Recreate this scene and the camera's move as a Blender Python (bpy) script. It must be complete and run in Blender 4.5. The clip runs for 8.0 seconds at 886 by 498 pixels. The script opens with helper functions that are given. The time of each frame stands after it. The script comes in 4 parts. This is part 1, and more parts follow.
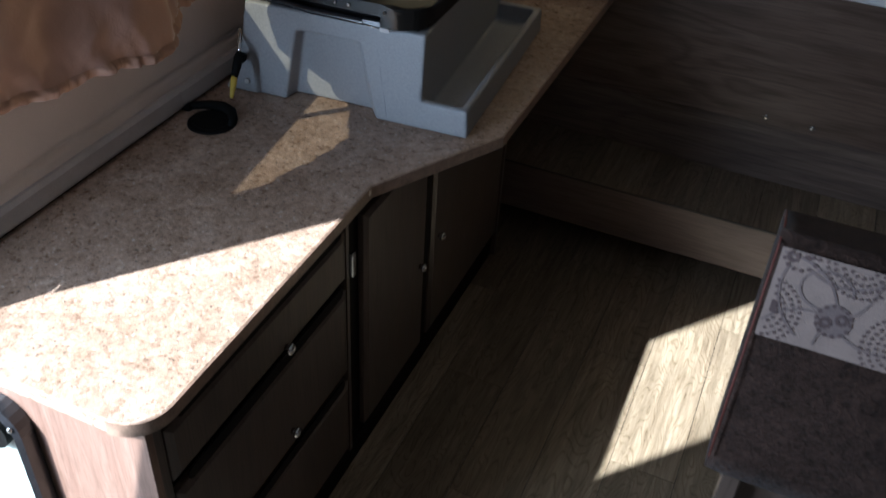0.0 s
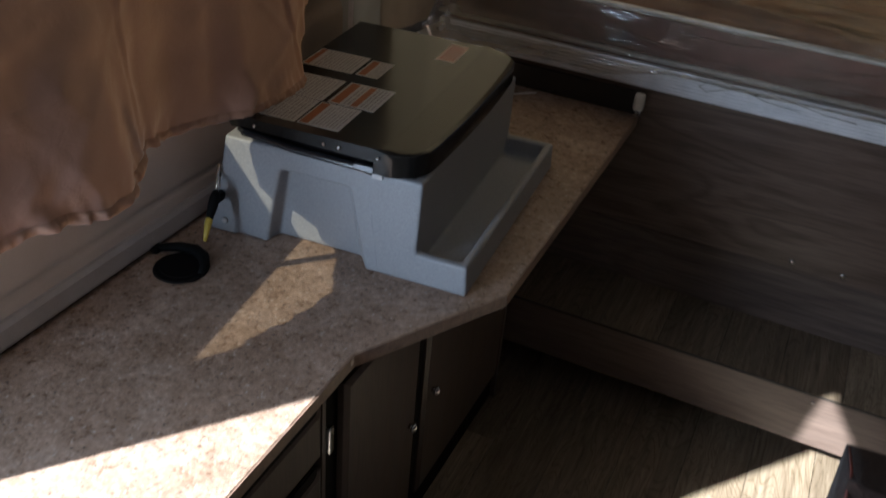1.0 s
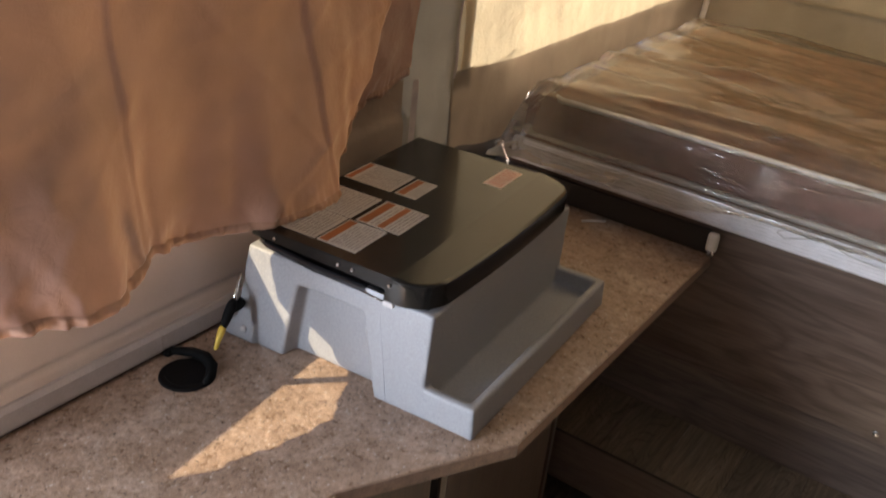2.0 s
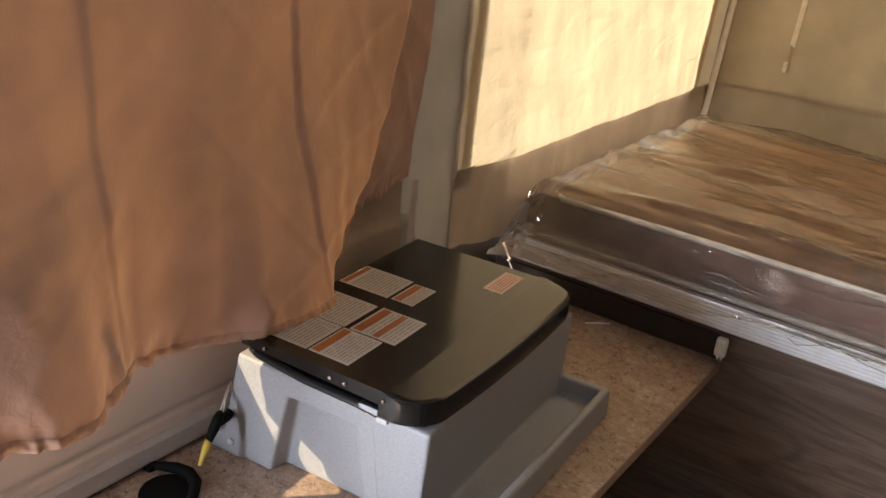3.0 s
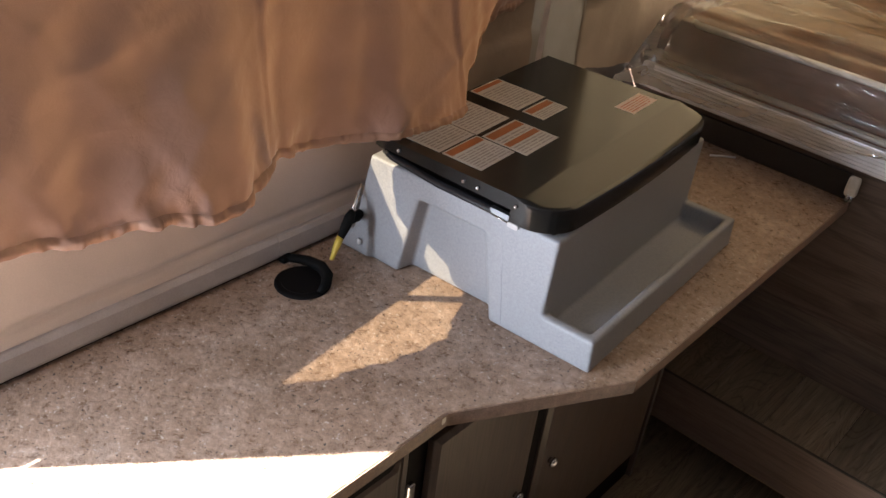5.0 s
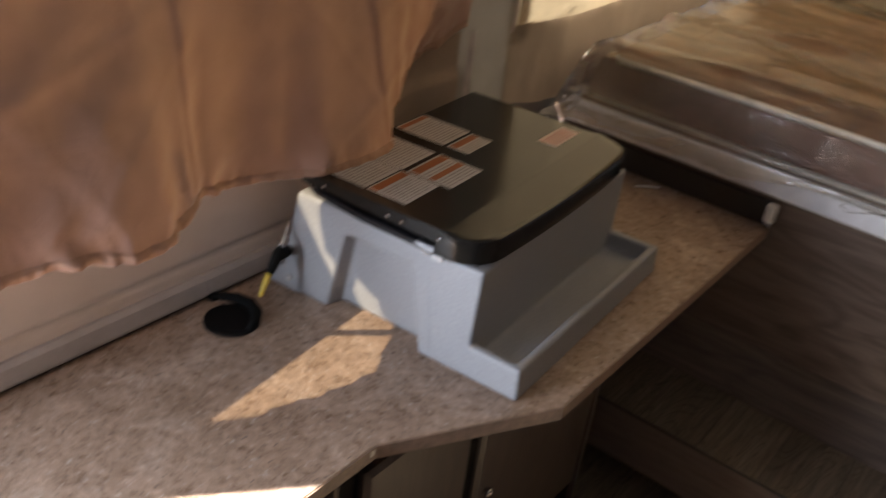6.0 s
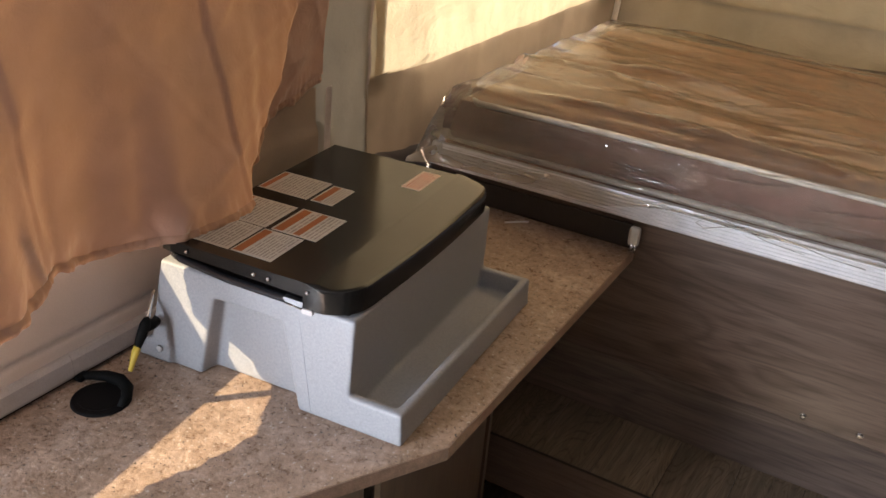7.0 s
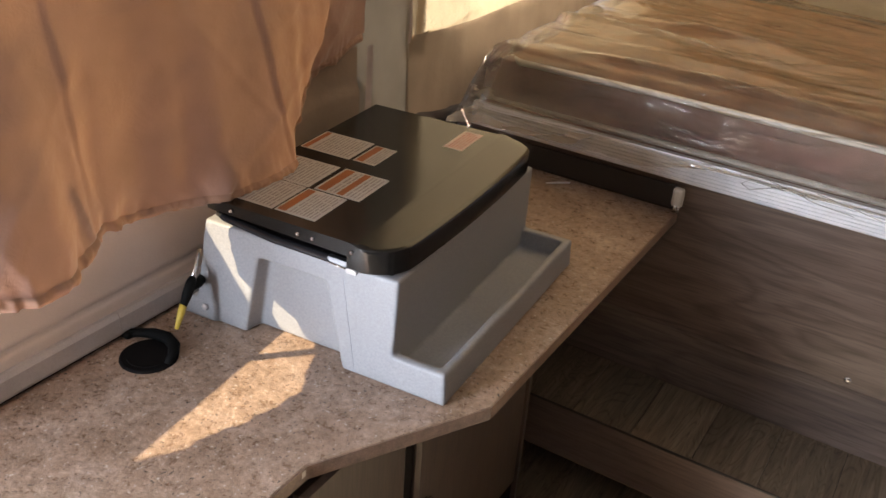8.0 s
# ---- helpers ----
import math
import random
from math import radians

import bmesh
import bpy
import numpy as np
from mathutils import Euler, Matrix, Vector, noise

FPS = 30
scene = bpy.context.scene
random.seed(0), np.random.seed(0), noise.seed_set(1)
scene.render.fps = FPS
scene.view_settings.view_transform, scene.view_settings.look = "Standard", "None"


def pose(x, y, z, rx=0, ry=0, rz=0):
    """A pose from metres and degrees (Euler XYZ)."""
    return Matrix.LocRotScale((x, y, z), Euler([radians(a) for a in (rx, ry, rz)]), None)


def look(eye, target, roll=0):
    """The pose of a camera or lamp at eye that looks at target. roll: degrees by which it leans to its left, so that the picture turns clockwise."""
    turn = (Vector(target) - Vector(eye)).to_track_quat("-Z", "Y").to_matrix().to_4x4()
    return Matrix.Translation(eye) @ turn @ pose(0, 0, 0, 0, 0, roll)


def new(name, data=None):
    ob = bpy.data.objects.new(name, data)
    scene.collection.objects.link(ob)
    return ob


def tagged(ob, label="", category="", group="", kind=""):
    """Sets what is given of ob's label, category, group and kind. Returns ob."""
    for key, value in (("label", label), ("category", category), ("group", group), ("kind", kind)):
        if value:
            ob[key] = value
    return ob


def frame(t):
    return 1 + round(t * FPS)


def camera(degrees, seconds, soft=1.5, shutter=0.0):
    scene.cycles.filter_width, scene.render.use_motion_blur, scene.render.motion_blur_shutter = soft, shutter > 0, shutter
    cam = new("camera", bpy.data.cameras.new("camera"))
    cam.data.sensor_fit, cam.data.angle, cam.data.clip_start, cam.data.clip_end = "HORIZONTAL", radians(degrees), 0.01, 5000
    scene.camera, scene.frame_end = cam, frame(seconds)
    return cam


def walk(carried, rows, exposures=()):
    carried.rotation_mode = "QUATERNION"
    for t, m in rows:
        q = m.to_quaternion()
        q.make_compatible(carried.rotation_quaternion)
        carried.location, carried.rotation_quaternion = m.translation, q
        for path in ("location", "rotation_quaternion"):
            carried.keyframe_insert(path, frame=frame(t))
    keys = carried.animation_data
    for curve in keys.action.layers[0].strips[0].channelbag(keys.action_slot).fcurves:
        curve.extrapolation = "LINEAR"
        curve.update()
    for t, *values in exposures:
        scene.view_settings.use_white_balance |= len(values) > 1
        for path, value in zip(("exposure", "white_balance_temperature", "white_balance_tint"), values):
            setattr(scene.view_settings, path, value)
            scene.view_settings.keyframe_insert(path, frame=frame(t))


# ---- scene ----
cam = camera(51.9, 8.0, soft=1.5, shutter=0.4)
PATH = [
    (0, (1.087, 0.154, 1.671), (0.507, 1.615, 0.434), 3.6),
    (0.5, (1.025, 0.256, 1.676), (0.424, 1.75, 0.49), 4.5),
    (1, (0.998, 0.386, 1.671), (0.359, 1.936, 0.581), 5.2),
    (1.5, (1.069, 0.511, 1.688), (0.234, 1.998, 0.644), 7.5),
    (2, (1.104, 0.571, 1.697), (0.158, 2.064, 0.762), 6.0),
    (2.2, (1.098, 0.593, 1.699), (0.129, 2.1, 0.811), 6.0),
    (3.3, (1.066, 0.636, 1.712), (0.053, 2.183, 0.95), 5.9),
    (3.5, (1.07, 0.629, 1.703), (0.063, 2.166, 0.914), 6.3),
    (4, (1.065, 0.618, 1.675), (0.08, 2.075, 0.723), 6.3),
    (4.5, (1.053, 0.587, 1.664), (0.049, 1.944, 0.592), 6.5),
    (4.7, (1.039, 0.574, 1.653), (0.006, 1.893, 0.561), 6.7),
    (5.8, (1.065, 0.571, 1.656), (0.027, 1.904, 0.586), 7.8),
    (6, (1.079, 0.579, 1.663), (0.091, 1.995, 0.654), 7.4),
    (6.5, (1.104, 0.592, 1.667), (0.23, 2.156, 0.778), 6.7),
    (7, (1.122, 0.595, 1.664), (0.284, 2.179, 0.776), 4.9),
    (7.5, (1.114, 0.599, 1.658), (0.276, 2.131, 0.683), 3.5),
    (8, (1.108, 0.591, 1.658), (0.23, 2.105, 0.691), 4.1),
]
EXPOSURES = [(0, 2.17, 5250, 4), (0.25, 1.93, 5200, 4), (0.6, 1.64, 5200, 4), (1.0, 2.27, 5450, 6), (1.5, 3.37, 6150, 13), (2.0, 3.67, 6350, 13), (3.5, 3.82, 6550, 13),
             (4.5, 3.87, 6250, 13), (5.9, 3.32, 6350, 13), (6.1, 3.42, 6350, 13), (6.5, 3.82, 6450, 13), (7.2, 3.97, 6450, 13), (8, 4.02, 6450, 13)]
walk(cam, [(t, look(eye, target, roll)) for t, eye, target, roll in PATH], EXPOSURES)

# ---- world and sun ----
SUN_WAY = Vector((0.66, 1.04, -1.0)).normalized()
world = bpy.data.worlds.new("sky")
scene.world = world
world.use_nodes = True
sky = world.node_tree.nodes.new("ShaderNodeTexSky")
sky.sky_type = "NISHITA"
sky.sun_disc = False
sky.sun_elevation = math.asin(-SUN_WAY.z)
sky.sun_rotation = math.atan2(-SUN_WAY.x, -SUN_WAY.y)
bg = world.node_tree.nodes["Background"]
bg.inputs["Strength"].default_value = 0.042
world.node_tree.links.new(sky.outputs[0], bg.inputs["Color"])
sun_data = bpy.data.lights.new("sun", "SUN")
sun_data.energy = 5.0
sun_data.angle = radians(0.55)
sun_data.color = (1.0, 0.94, 0.85)
sun = new("sun", sun_data)
sun.matrix_world = SUN_WAY.to_track_quat("-Z", "Y").to_matrix().to_4x4()
sun.location = (-3, -4, 6)
# the sky's light that comes in by the open door
door_sky = bpy.data.lights.new("door_sky", "AREA")
door_sky.shape = "RECTANGLE"
door_sky.size, door_sky.size_y = 0.62, 0.9
door_sky.energy = 6.3
door_sky.color = (0.80, 0.89, 1.0)
door_lamp = new("door_sky", door_sky)
door_lamp.matrix_world = Matrix.Translation((-0.004, 0.13, 1.08)) @ Vector((1.0, 0.12, -0.05)).to_track_quat("-Z", "Y").to_matrix().to_4x4()


# ---- materials ----
def material(name):
    m = bpy.data.materials.new(name)
    m.use_nodes = True
    return m, m.node_tree.nodes, m.node_tree.links, m.node_tree.nodes["Principled BSDF"]


def coords(nodes, links, scale=(1, 1, 1), random_shift=False):
    tc = nodes.new("ShaderNodeTexCoord")
    mp = nodes.new("ShaderNodeMapping")
    mp.inputs["Scale"].default_value = scale
    links.new(tc.outputs["Object"], mp.inputs["Vector"])
    if random_shift:
        info = nodes.new("ShaderNodeObjectInfo")
        mul = nodes.new("ShaderNodeMath")
        mul.operation = "MULTIPLY"
        mul.inputs[1].default_value = 17.0
        links.new(info.outputs["Random"], mul.inputs[0])
        links.new(mul.outputs[0], mp.inputs["Location"])
    return mp.outputs[0]


def noise_tex(nodes, links, vec, scale, detail=4.0, rough=0.55, distort=0.0):
    n = nodes.new("ShaderNodeTexNoise")
    n.inputs["Scale"].default_value = scale
    n.inputs["Detail"].default_value = detail
    n.inputs["Roughness"].default_value = rough
    n.inputs["Distortion"].default_value = distort
    links.new(vec, n.inputs["Vector"])
    return n.outputs["Fac"]


def ramp(nodes, links, fac, stops):
    r = nodes.new("ShaderNodeValToRGB")
    el = r.color_ramp.elements
    while len(el) < len(stops):
        el.new(0.5)
    for e, (p, c) in zip(el, stops):
        e.position = p
        e.color = (*c, 1)
    links.new(fac, r.inputs["Fac"])
    return r.outputs["Color"]


def mix(nodes, links, a, b, fac, blend="MIX"):
    n = nodes.new("ShaderNodeMix")
    n.data_type = "RGBA"
    n.blend_type = blend
    for sock, val in ((n.inputs["Factor"], fac), (n.inputs["A"], a), (n.inputs["B"], b)):
        if isinstance(val, bpy.types.NodeSocket):
            links.new(val, sock)
        elif isinstance(val, tuple):
            sock.default_value = (*val, 1)
        else:
            sock.default_value = val
    return n.outputs["Result"]


def bump(nodes, links, height, bsdf, strength, distance=0.002):
    b = nodes.new("ShaderNodeBump")
    b.inputs["Strength"].default_value = strength
    b.inputs["Distance"].default_value = distance
    links.new(height, b.inputs["Height"])
    links.new(b.outputs[0], bsdf.inputs["Normal"])
    return b


def plain(name, color, rough=0.5, metal=0.0, vary=0.12, scale=30, bump_by=0.15, spec=0.5, grain=400):
    """Painted, moulded or metal surface with mottling at two scales and a fine grain."""
    m, nodes, links, p = material(name)
    v = coords(nodes, links)
    big = noise_tex(nodes, links, v, scale, 3)
    fine = noise_tex(nodes, links, v, grain, 2)
    lo = tuple(c * (1 - vary) for c in color)
    hi = tuple(min(1, c * (1 + vary)) for c in color)
    c1 = ramp(nodes, links, big, [(0.3, lo), (0.7, hi)])
    c2 = ramp(nodes, links, fine, [(0.35, (1 - vary,) * 3), (0.65, (1, 1, 1))])
    links.new(mix(nodes, links, c1, c2, 1.0, "MULTIPLY"), p.inputs["Base Color"])
    r = ramp(nodes, links, big, [(0.2, (max(0, rough - 0.07),) * 3), (0.8, (min(1, rough + 0.07),) * 3)])
    links.new(r, p.inputs["Roughness"])
    p.inputs["Metallic"].default_value = metal
    p.inputs["Specular IOR Level"].default_value = spec
    if bump_by:
        bump(nodes, links, fine, p, bump_by, 0.001)
    return m


def wood(name, dark, light, along="y", rough=0.45, scale=1.0, random_shift=False, contrast=1.0, gloss_bump=0.12):
    """Printed wood grain running along one axis, with streaks and cathedral figure."""
    m, nodes, links, p = material(name)
    k = {"x": (0.45, 12, 12), "y": (12, 0.45, 12), "z": (12, 12, 0.45)}[along]
    v = coords(nodes, links, tuple(scale * c for c in k), random_shift)
    streak = noise_tex(nodes, links, v, 2.4, 7, 0.62, 0.4)
    # contour lines of a stretched relief give the arched figure
    s = {"x": (0.16, 1, 1), "y": (1, 0.16, 1), "z": (1, 1, 0.16)}[along]
    hills = noise_tex(nodes, links, coords(nodes, links, tuple(scale * c for c in s), random_shift), 7.0, 3, 0.5, 0.6)
    many = nodes.new("ShaderNodeMath")
    many.operation = "MULTIPLY"
    many.inputs[1].default_value = 9.0
    links.new(hills, many.inputs[0])
    figure = nodes.new("ShaderNodeMath")
    figure.operation = "PINGPONG"
    figure.inputs[1].default_value = 0.5
    links.new(many.outputs[0], figure.inputs[0])
    pores = noise_tex(nodes, links, coords(nodes, links, tuple(scale * c for c in k), random_shift), 22.0, 2)
    mid = tuple((a + b) / 2 for a, b in zip(dark, light))
    c1 = ramp(nodes, links, streak, [(0.3, dark), (0.5, mid), (0.72, light)])
    c2 = ramp(nodes, links, figure.outputs[0], [(0.0, tuple(1 - 0.5 * contrast for _ in range(3))), (0.30, (1, 1, 1))])
    c3 = ramp(nodes, links, pores, [(0.38, (0.72, 0.70, 0.68)), (0.5, (1, 1, 1))])
    col = mix(nodes, links, mix(nodes, links, c1, c2, 0.7, "MULTIPLY"), c3, 0.8, "MULTIPLY")
    if random_shift:
        info = nodes.new("ShaderNodeObjectInfo")
        tone = ramp(nodes, links, info.outputs["Random"], [(0, (0.72, 0.72, 0.73)), (1, (1.0, 0.98, 0.95))])
        col = mix(nodes, links, col, tone, 1.0, "MULTIPLY")
    links.new(col, p.inputs["Base Color"])
    links.new(ramp(nodes, links, streak, [(0.2, (rough - 0.08,) * 3), (0.8, (rough + 0.08,) * 3)]), p.inputs["Roughness"])
    bump(nodes, links, pores, p, gloss_bump, 0.001)
    return m


def cloth(name, color, passing, share, rough=0.7, weave=1500, vary=0.15, sheen=0.0, gloss=0.2, crease=0.4):
    """Thin woven cloth: part of the light passes through it."""
    m, nodes, links, p = material(name)
    v = coords(nodes, links)
    big = noise_tex(nodes, links, v, 5, 3)
    fine = noise_tex(nodes, links, v, weave, 2)
    lo = tuple(c * (1 - vary) for c in color)
    hi = tuple(min(1, c * (1 + vary)) for c in color)
    col = mix(nodes, links, ramp(nodes, links, big, [(0.3, lo), (0.7, hi)]),
              ramp(nodes, links, fine, [(0.3, (0.86,) * 3), (0.7, (1, 1, 1))]), 1.0, "MULTIPLY")
    links.new(col, p.inputs["Base Color"])
    p.inputs["Roughness"].default_value = rough
    p.inputs["Specular IOR Level"].default_value = gloss
    p.inputs["Sheen Weight"].default_value = sheen
    turned = nodes.new("ShaderNodeMapping")
    turned.inputs["Rotation"].default_value = (radians(38), 0, 0)
    turned.inputs["Scale"].default_value = (1, 0.55, 1.3)
    links.new(v, turned.inputs["Vector"])
    creases = mix(nodes, links, noise_tex(nodes, links, turned.outputs[0], 9, 4, 0.55, 0.8),
                  noise_tex(nodes, links, v, 42, 3, 0.6, 0.5), 0.22)
    b = bump(nodes, links, creases, p, crease, 0.012)
    t = nodes.new("ShaderNodeBsdfTranslucent")
    links.new(b.outputs[0], t.inputs["Normal"])
    tl = tuple(c * (1 - vary) for c in passing)
    links.new(ramp(nodes, links, big, [(0.3, tl), (0.7, passing)]), t.inputs["Color"])
    ms = nodes.new("ShaderNodeMixShader")
    ms.inputs["Fac"].default_value = share
    links.new(p.outputs[0], ms.inputs[1])
    links.new(t.outputs[0], ms.inputs[2])
    links.new(ms.outputs[0], nodes["Material Output"].inputs["Surface"])
    return m


def countertop_material():
    m, nodes, links, p = material("speckled laminate")
    v = coords(nodes, links)
    cloud = noise_tex(nodes, links, v, 9, 6, 0.6, 0.8)
    grain = noise_tex(nodes, links, v, 80, 6, 0.72, 0.3)
    blot = noise_tex(nodes, links, v, 36, 4, 0.6, 0.7)
    speck = noise_tex(nodes, links, v, 170, 2, 0.5, 0.0)
    flake = nodes.new("ShaderNodeTexVoronoi")
    flake.inputs["Scale"].default_value = 130
    links.new(v, flake.inputs["Vector"])
    base = ramp(nodes, links, cloud, [(0.3, (0.275, 0.192, 0.140)), (0.55, (0.335, 0.243, 0.185)), (0.75, (0.43, 0.34, 0.285))])
    mid = ramp(nodes, links, grain, [(0.34, (0.62, 0.56, 0.52)), (0.48, (0.95, 0.92, 0.89)), (0.64, (1.36, 1.34, 1.33))])
    col = mix(nodes, links, base, mid, 0.75, "MULTIPLY")
    patch = ramp(nodes, links, blot, [(0.34, (0.80, 0.765, 0.73)), (0.48, (1, 1, 1)), (0.68, (1.16, 1.16, 1.17))])
    col = mix(nodes, links, col, patch, 0.9, "MULTIPLY")
    chips = ramp(nodes, links, flake.outputs["Color"], [(0.15, (0.72, 0.70, 0.70)), (0.5, (1, 1, 1)), (0.9, (1.18, 1.17, 1.16))])
    col = mix(nodes, links, col, chips, 0.35, "MULTIPLY")
    dots = ramp(nodes, links, speck, [(0.29, (1, 1, 1)), (0.33, (0, 0, 0))])
    col = mix(nodes, links, col, (0.05, 0.038, 0.032), dots)
    lights = ramp(nodes, links, speck, [(0.655, (0, 0, 0)), (0.72, (1, 1, 1))])
    col = mix(nodes, links, col, (0.55, 0.48, 0.43), lights)
    links.new(col, p.inputs["Base Color"])
    links.new(ramp(nodes, links, grain, [(0.2, (0.22,) * 3), (0.8, (0.38,) * 3)]), p.inputs["Roughness"])
    bump(nodes, links, grain, p, 0.9, 0.003)
    return m


def wrap_material(name, milk, ior=1.6, rough=0.05, tint=(0.82, 0.70, 0.53), gather=0.0):
    """Clear loose plastic film with soft ripples and sharp crumpled facets."""
    m, nodes, links, p = material(name)
    wr = noise_tex(nodes, links, coords(nodes, links, (0.28, 1.1, 1.2)), 13, 3, 0.5, 1.1)
    patchy = noise_tex(nodes, links, coords(nodes, links), 7, 3)
    warp = nodes.new("ShaderNodeTexNoise")
    warp.inputs["Scale"].default_value = 9.0
    v = coords(nodes, links, (0.6, 1.2, 1.2))
    links.new(v, warp.inputs["Vector"])
    bent = nodes.new("ShaderNodeVectorMath")
    bent.operation = "MULTIPLY_ADD"
    bent.inputs[1].default_value = (0.12, 0.12, 0.12)
    links.new(warp.outputs["Color"], bent.inputs[0])
    links.new(v, bent.inputs[2])
    facet = nodes.new("ShaderNodeTexVoronoi")
    facet.feature = "DISTANCE_TO_EDGE"
    facet.inputs["Scale"].default_value = 17.0
    links.new(bent.outputs[0], facet.inputs["Vector"])
    crumple = nodes.new("ShaderNodeMath")
    crumple.operation = "MULTIPLY"
    links.new(facet.outputs["Distance"], crumple.inputs[0])
    links.new(ramp(nodes, links, patchy, [(0.50, (0.0,) * 3), (0.66, (0.22,) * 3)]), crumple.inputs[1])
    add = nodes.new("ShaderNodeMath")
    add.operation = "ADD"
    soft = nodes.new("ShaderNodeMath")
    soft.operation = "MULTIPLY"
    soft.inputs[1].default_value = 0.38
    links.new(wr, soft.inputs[0])
    links.new(soft.outputs[0], add.inputs[0])
    links.new(crumple.outputs[0], add.inputs[1])
    worm = noise_tex(nodes, links, coords(nodes, links, (0.7, 1.0, 1.0)), 13, 3, 0.5, 0.9)
    line = nodes.new("ShaderNodeMath")
    line.operation = "MULTIPLY"
    links.new(ramp(nodes, links, worm, [(0.482, (0, 0, 0)), (0.5, (1, 1, 1)), (0.518, (0, 0, 0))]), line.inputs[0])
    links.new(ramp(nodes, links, patchy, [(0.47, (0.0,) * 3), (0.62, (1.05,) * 3)]), line.inputs[1])
    add2 = nodes.new("ShaderNodeMath")
    add2.operation = "ADD"
    links.new(add.outputs[0], add2.inputs[0])
    links.new(line.outputs[0], add2.inputs[1])
    b = nodes.new("ShaderNodeBump")
    b.inputs["Strength"].default_value = 0.42
    b.inputs["Distance"].default_value = 0.014
    links.new(add2.outputs[0], b.inputs["Height"])
    gl = nodes.new("ShaderNodeBsdfGlossy")
    gl.inputs["Roughness"].default_value = rough
    links.new(b.outputs[0], gl.inputs["Normal"])
    tr = nodes.new("ShaderNodeBsdfTransparent")
    tr.inputs["Color"].default_value = (0.96, 0.95, 0.93, 1)
    df = nodes.new("ShaderNodeBsdfDiffuse")
    df.inputs["Color"].default_value = (*tint, 1)
    fr = nodes.new("ShaderNodeFresnel")
    fr.inputs["IOR"].default_value = ior
    links.new(b.outputs[0], fr.inputs["Normal"])
    m1 = nodes.new("ShaderNodeMixShader")
    haze = ramp(nodes, links, wr, [(0.3, (milk * 0.4,) * 3), (0.7, (milk * 1.6,) * 3)])
    if gather:
        # more layers of film lie over one another towards the drawn-in end
        apart = nodes.new("ShaderNodeSeparateXYZ")
        links.new(coords(nodes, links), apart.inputs[0])
        ragged = nodes.new("ShaderNodeMath")
        ragged.operation = "MULTIPLY_ADD"
        ragged.inputs[1].default_value = 0.5
        links.new(noise_tex(nodes, links, coords(nodes, links, (0.4, 1, 1)), 11, 4, 0.6, 0.8), ragged.inputs[0])
        links.new(apart.outputs[0], ragged.inputs[2])
        folds = ramp(nodes, links, ragged.outputs[0], [(0.26, (gather,) * 3), (0.42, (gather * 0.45,) * 3), (0.85, (0, 0, 0))])
        haze = mix(nodes, links, haze, folds, 1.0, "ADD")
    links.new(haze, m1.inputs["Fac"])
    links.new(tr.outputs[0], m1.inputs[1])
    links.new(df.outputs[0], m1.inputs[2])
    m2 = nodes.new("ShaderNodeMixShader")
    links.new(fr.outputs[0], m2.inputs["Fac"])
    links.new(m1.outputs[0], m2.inputs[1])
    links.new(gl.outputs[0], m2.inputs[2])
    links.new(m2.outputs[0], nodes["Material Output"].inputs["Surface"])
    return m


def screen_material():
    """Insect screen: fine dark mesh that lets about half the light pass."""
    m, nodes, links, p = material("insect screen")
    p.inputs["Base Color"].default_value = (0.05, 0.05, 0.05, 1)
    tr = nodes.new("ShaderNodeBsdfTransparent")
    tr.inputs["Color"].default_value = (0.185, 0.160, 0.112, 1)
    n = noise_tex(nodes, links, coords(nodes, links, (1, 3, 30)), 9, 3)
    ms = nodes.new("ShaderNodeMixShader")
    links.new(ramp(nodes, links, n, [(0.35, (0.15,) * 3), (0.65, (0.5,) * 3)]), ms.inputs["Fac"])
    links.new(tr.outputs[0], ms.inputs[1])
    links.new(p.outputs[0], ms.inputs[2])
    links.new(ms.outputs[0], nodes["Material Output"].inputs["Surface"])
    return m


def chenille_material():
    m, nodes, links, p = material("brown chenille")
    v = coords(nodes, links)
    pile = noise_tex(nodes, links, v, 130, 5, 0.7, 0.6)
    tuft = noise_tex(nodes, links, v, 26, 4, 0.6, 0.5)
    col = mix(nodes, links, ramp(nodes, links, pile, [(0.3, (0.015, 0.0088, 0.0068)), (0.7, (0.062, 0.036, 0.027))]),
              ramp(nodes, links, tuft, [(0.35, (0.6,) * 3), (0.65, (1.1,) * 3)]), 1.0, "MULTIPLY")
    links.new(col, p.inputs["Base Color"])
    p.inputs["Roughness"].default_value = 0.9
    p.inputs["Specular IOR Level"].default_value = 0.1
    p.inputs["Sheen Weight"].default_value = 0.08
    bump(nodes, links, pile, p, 0.9, 0.004)
    return m


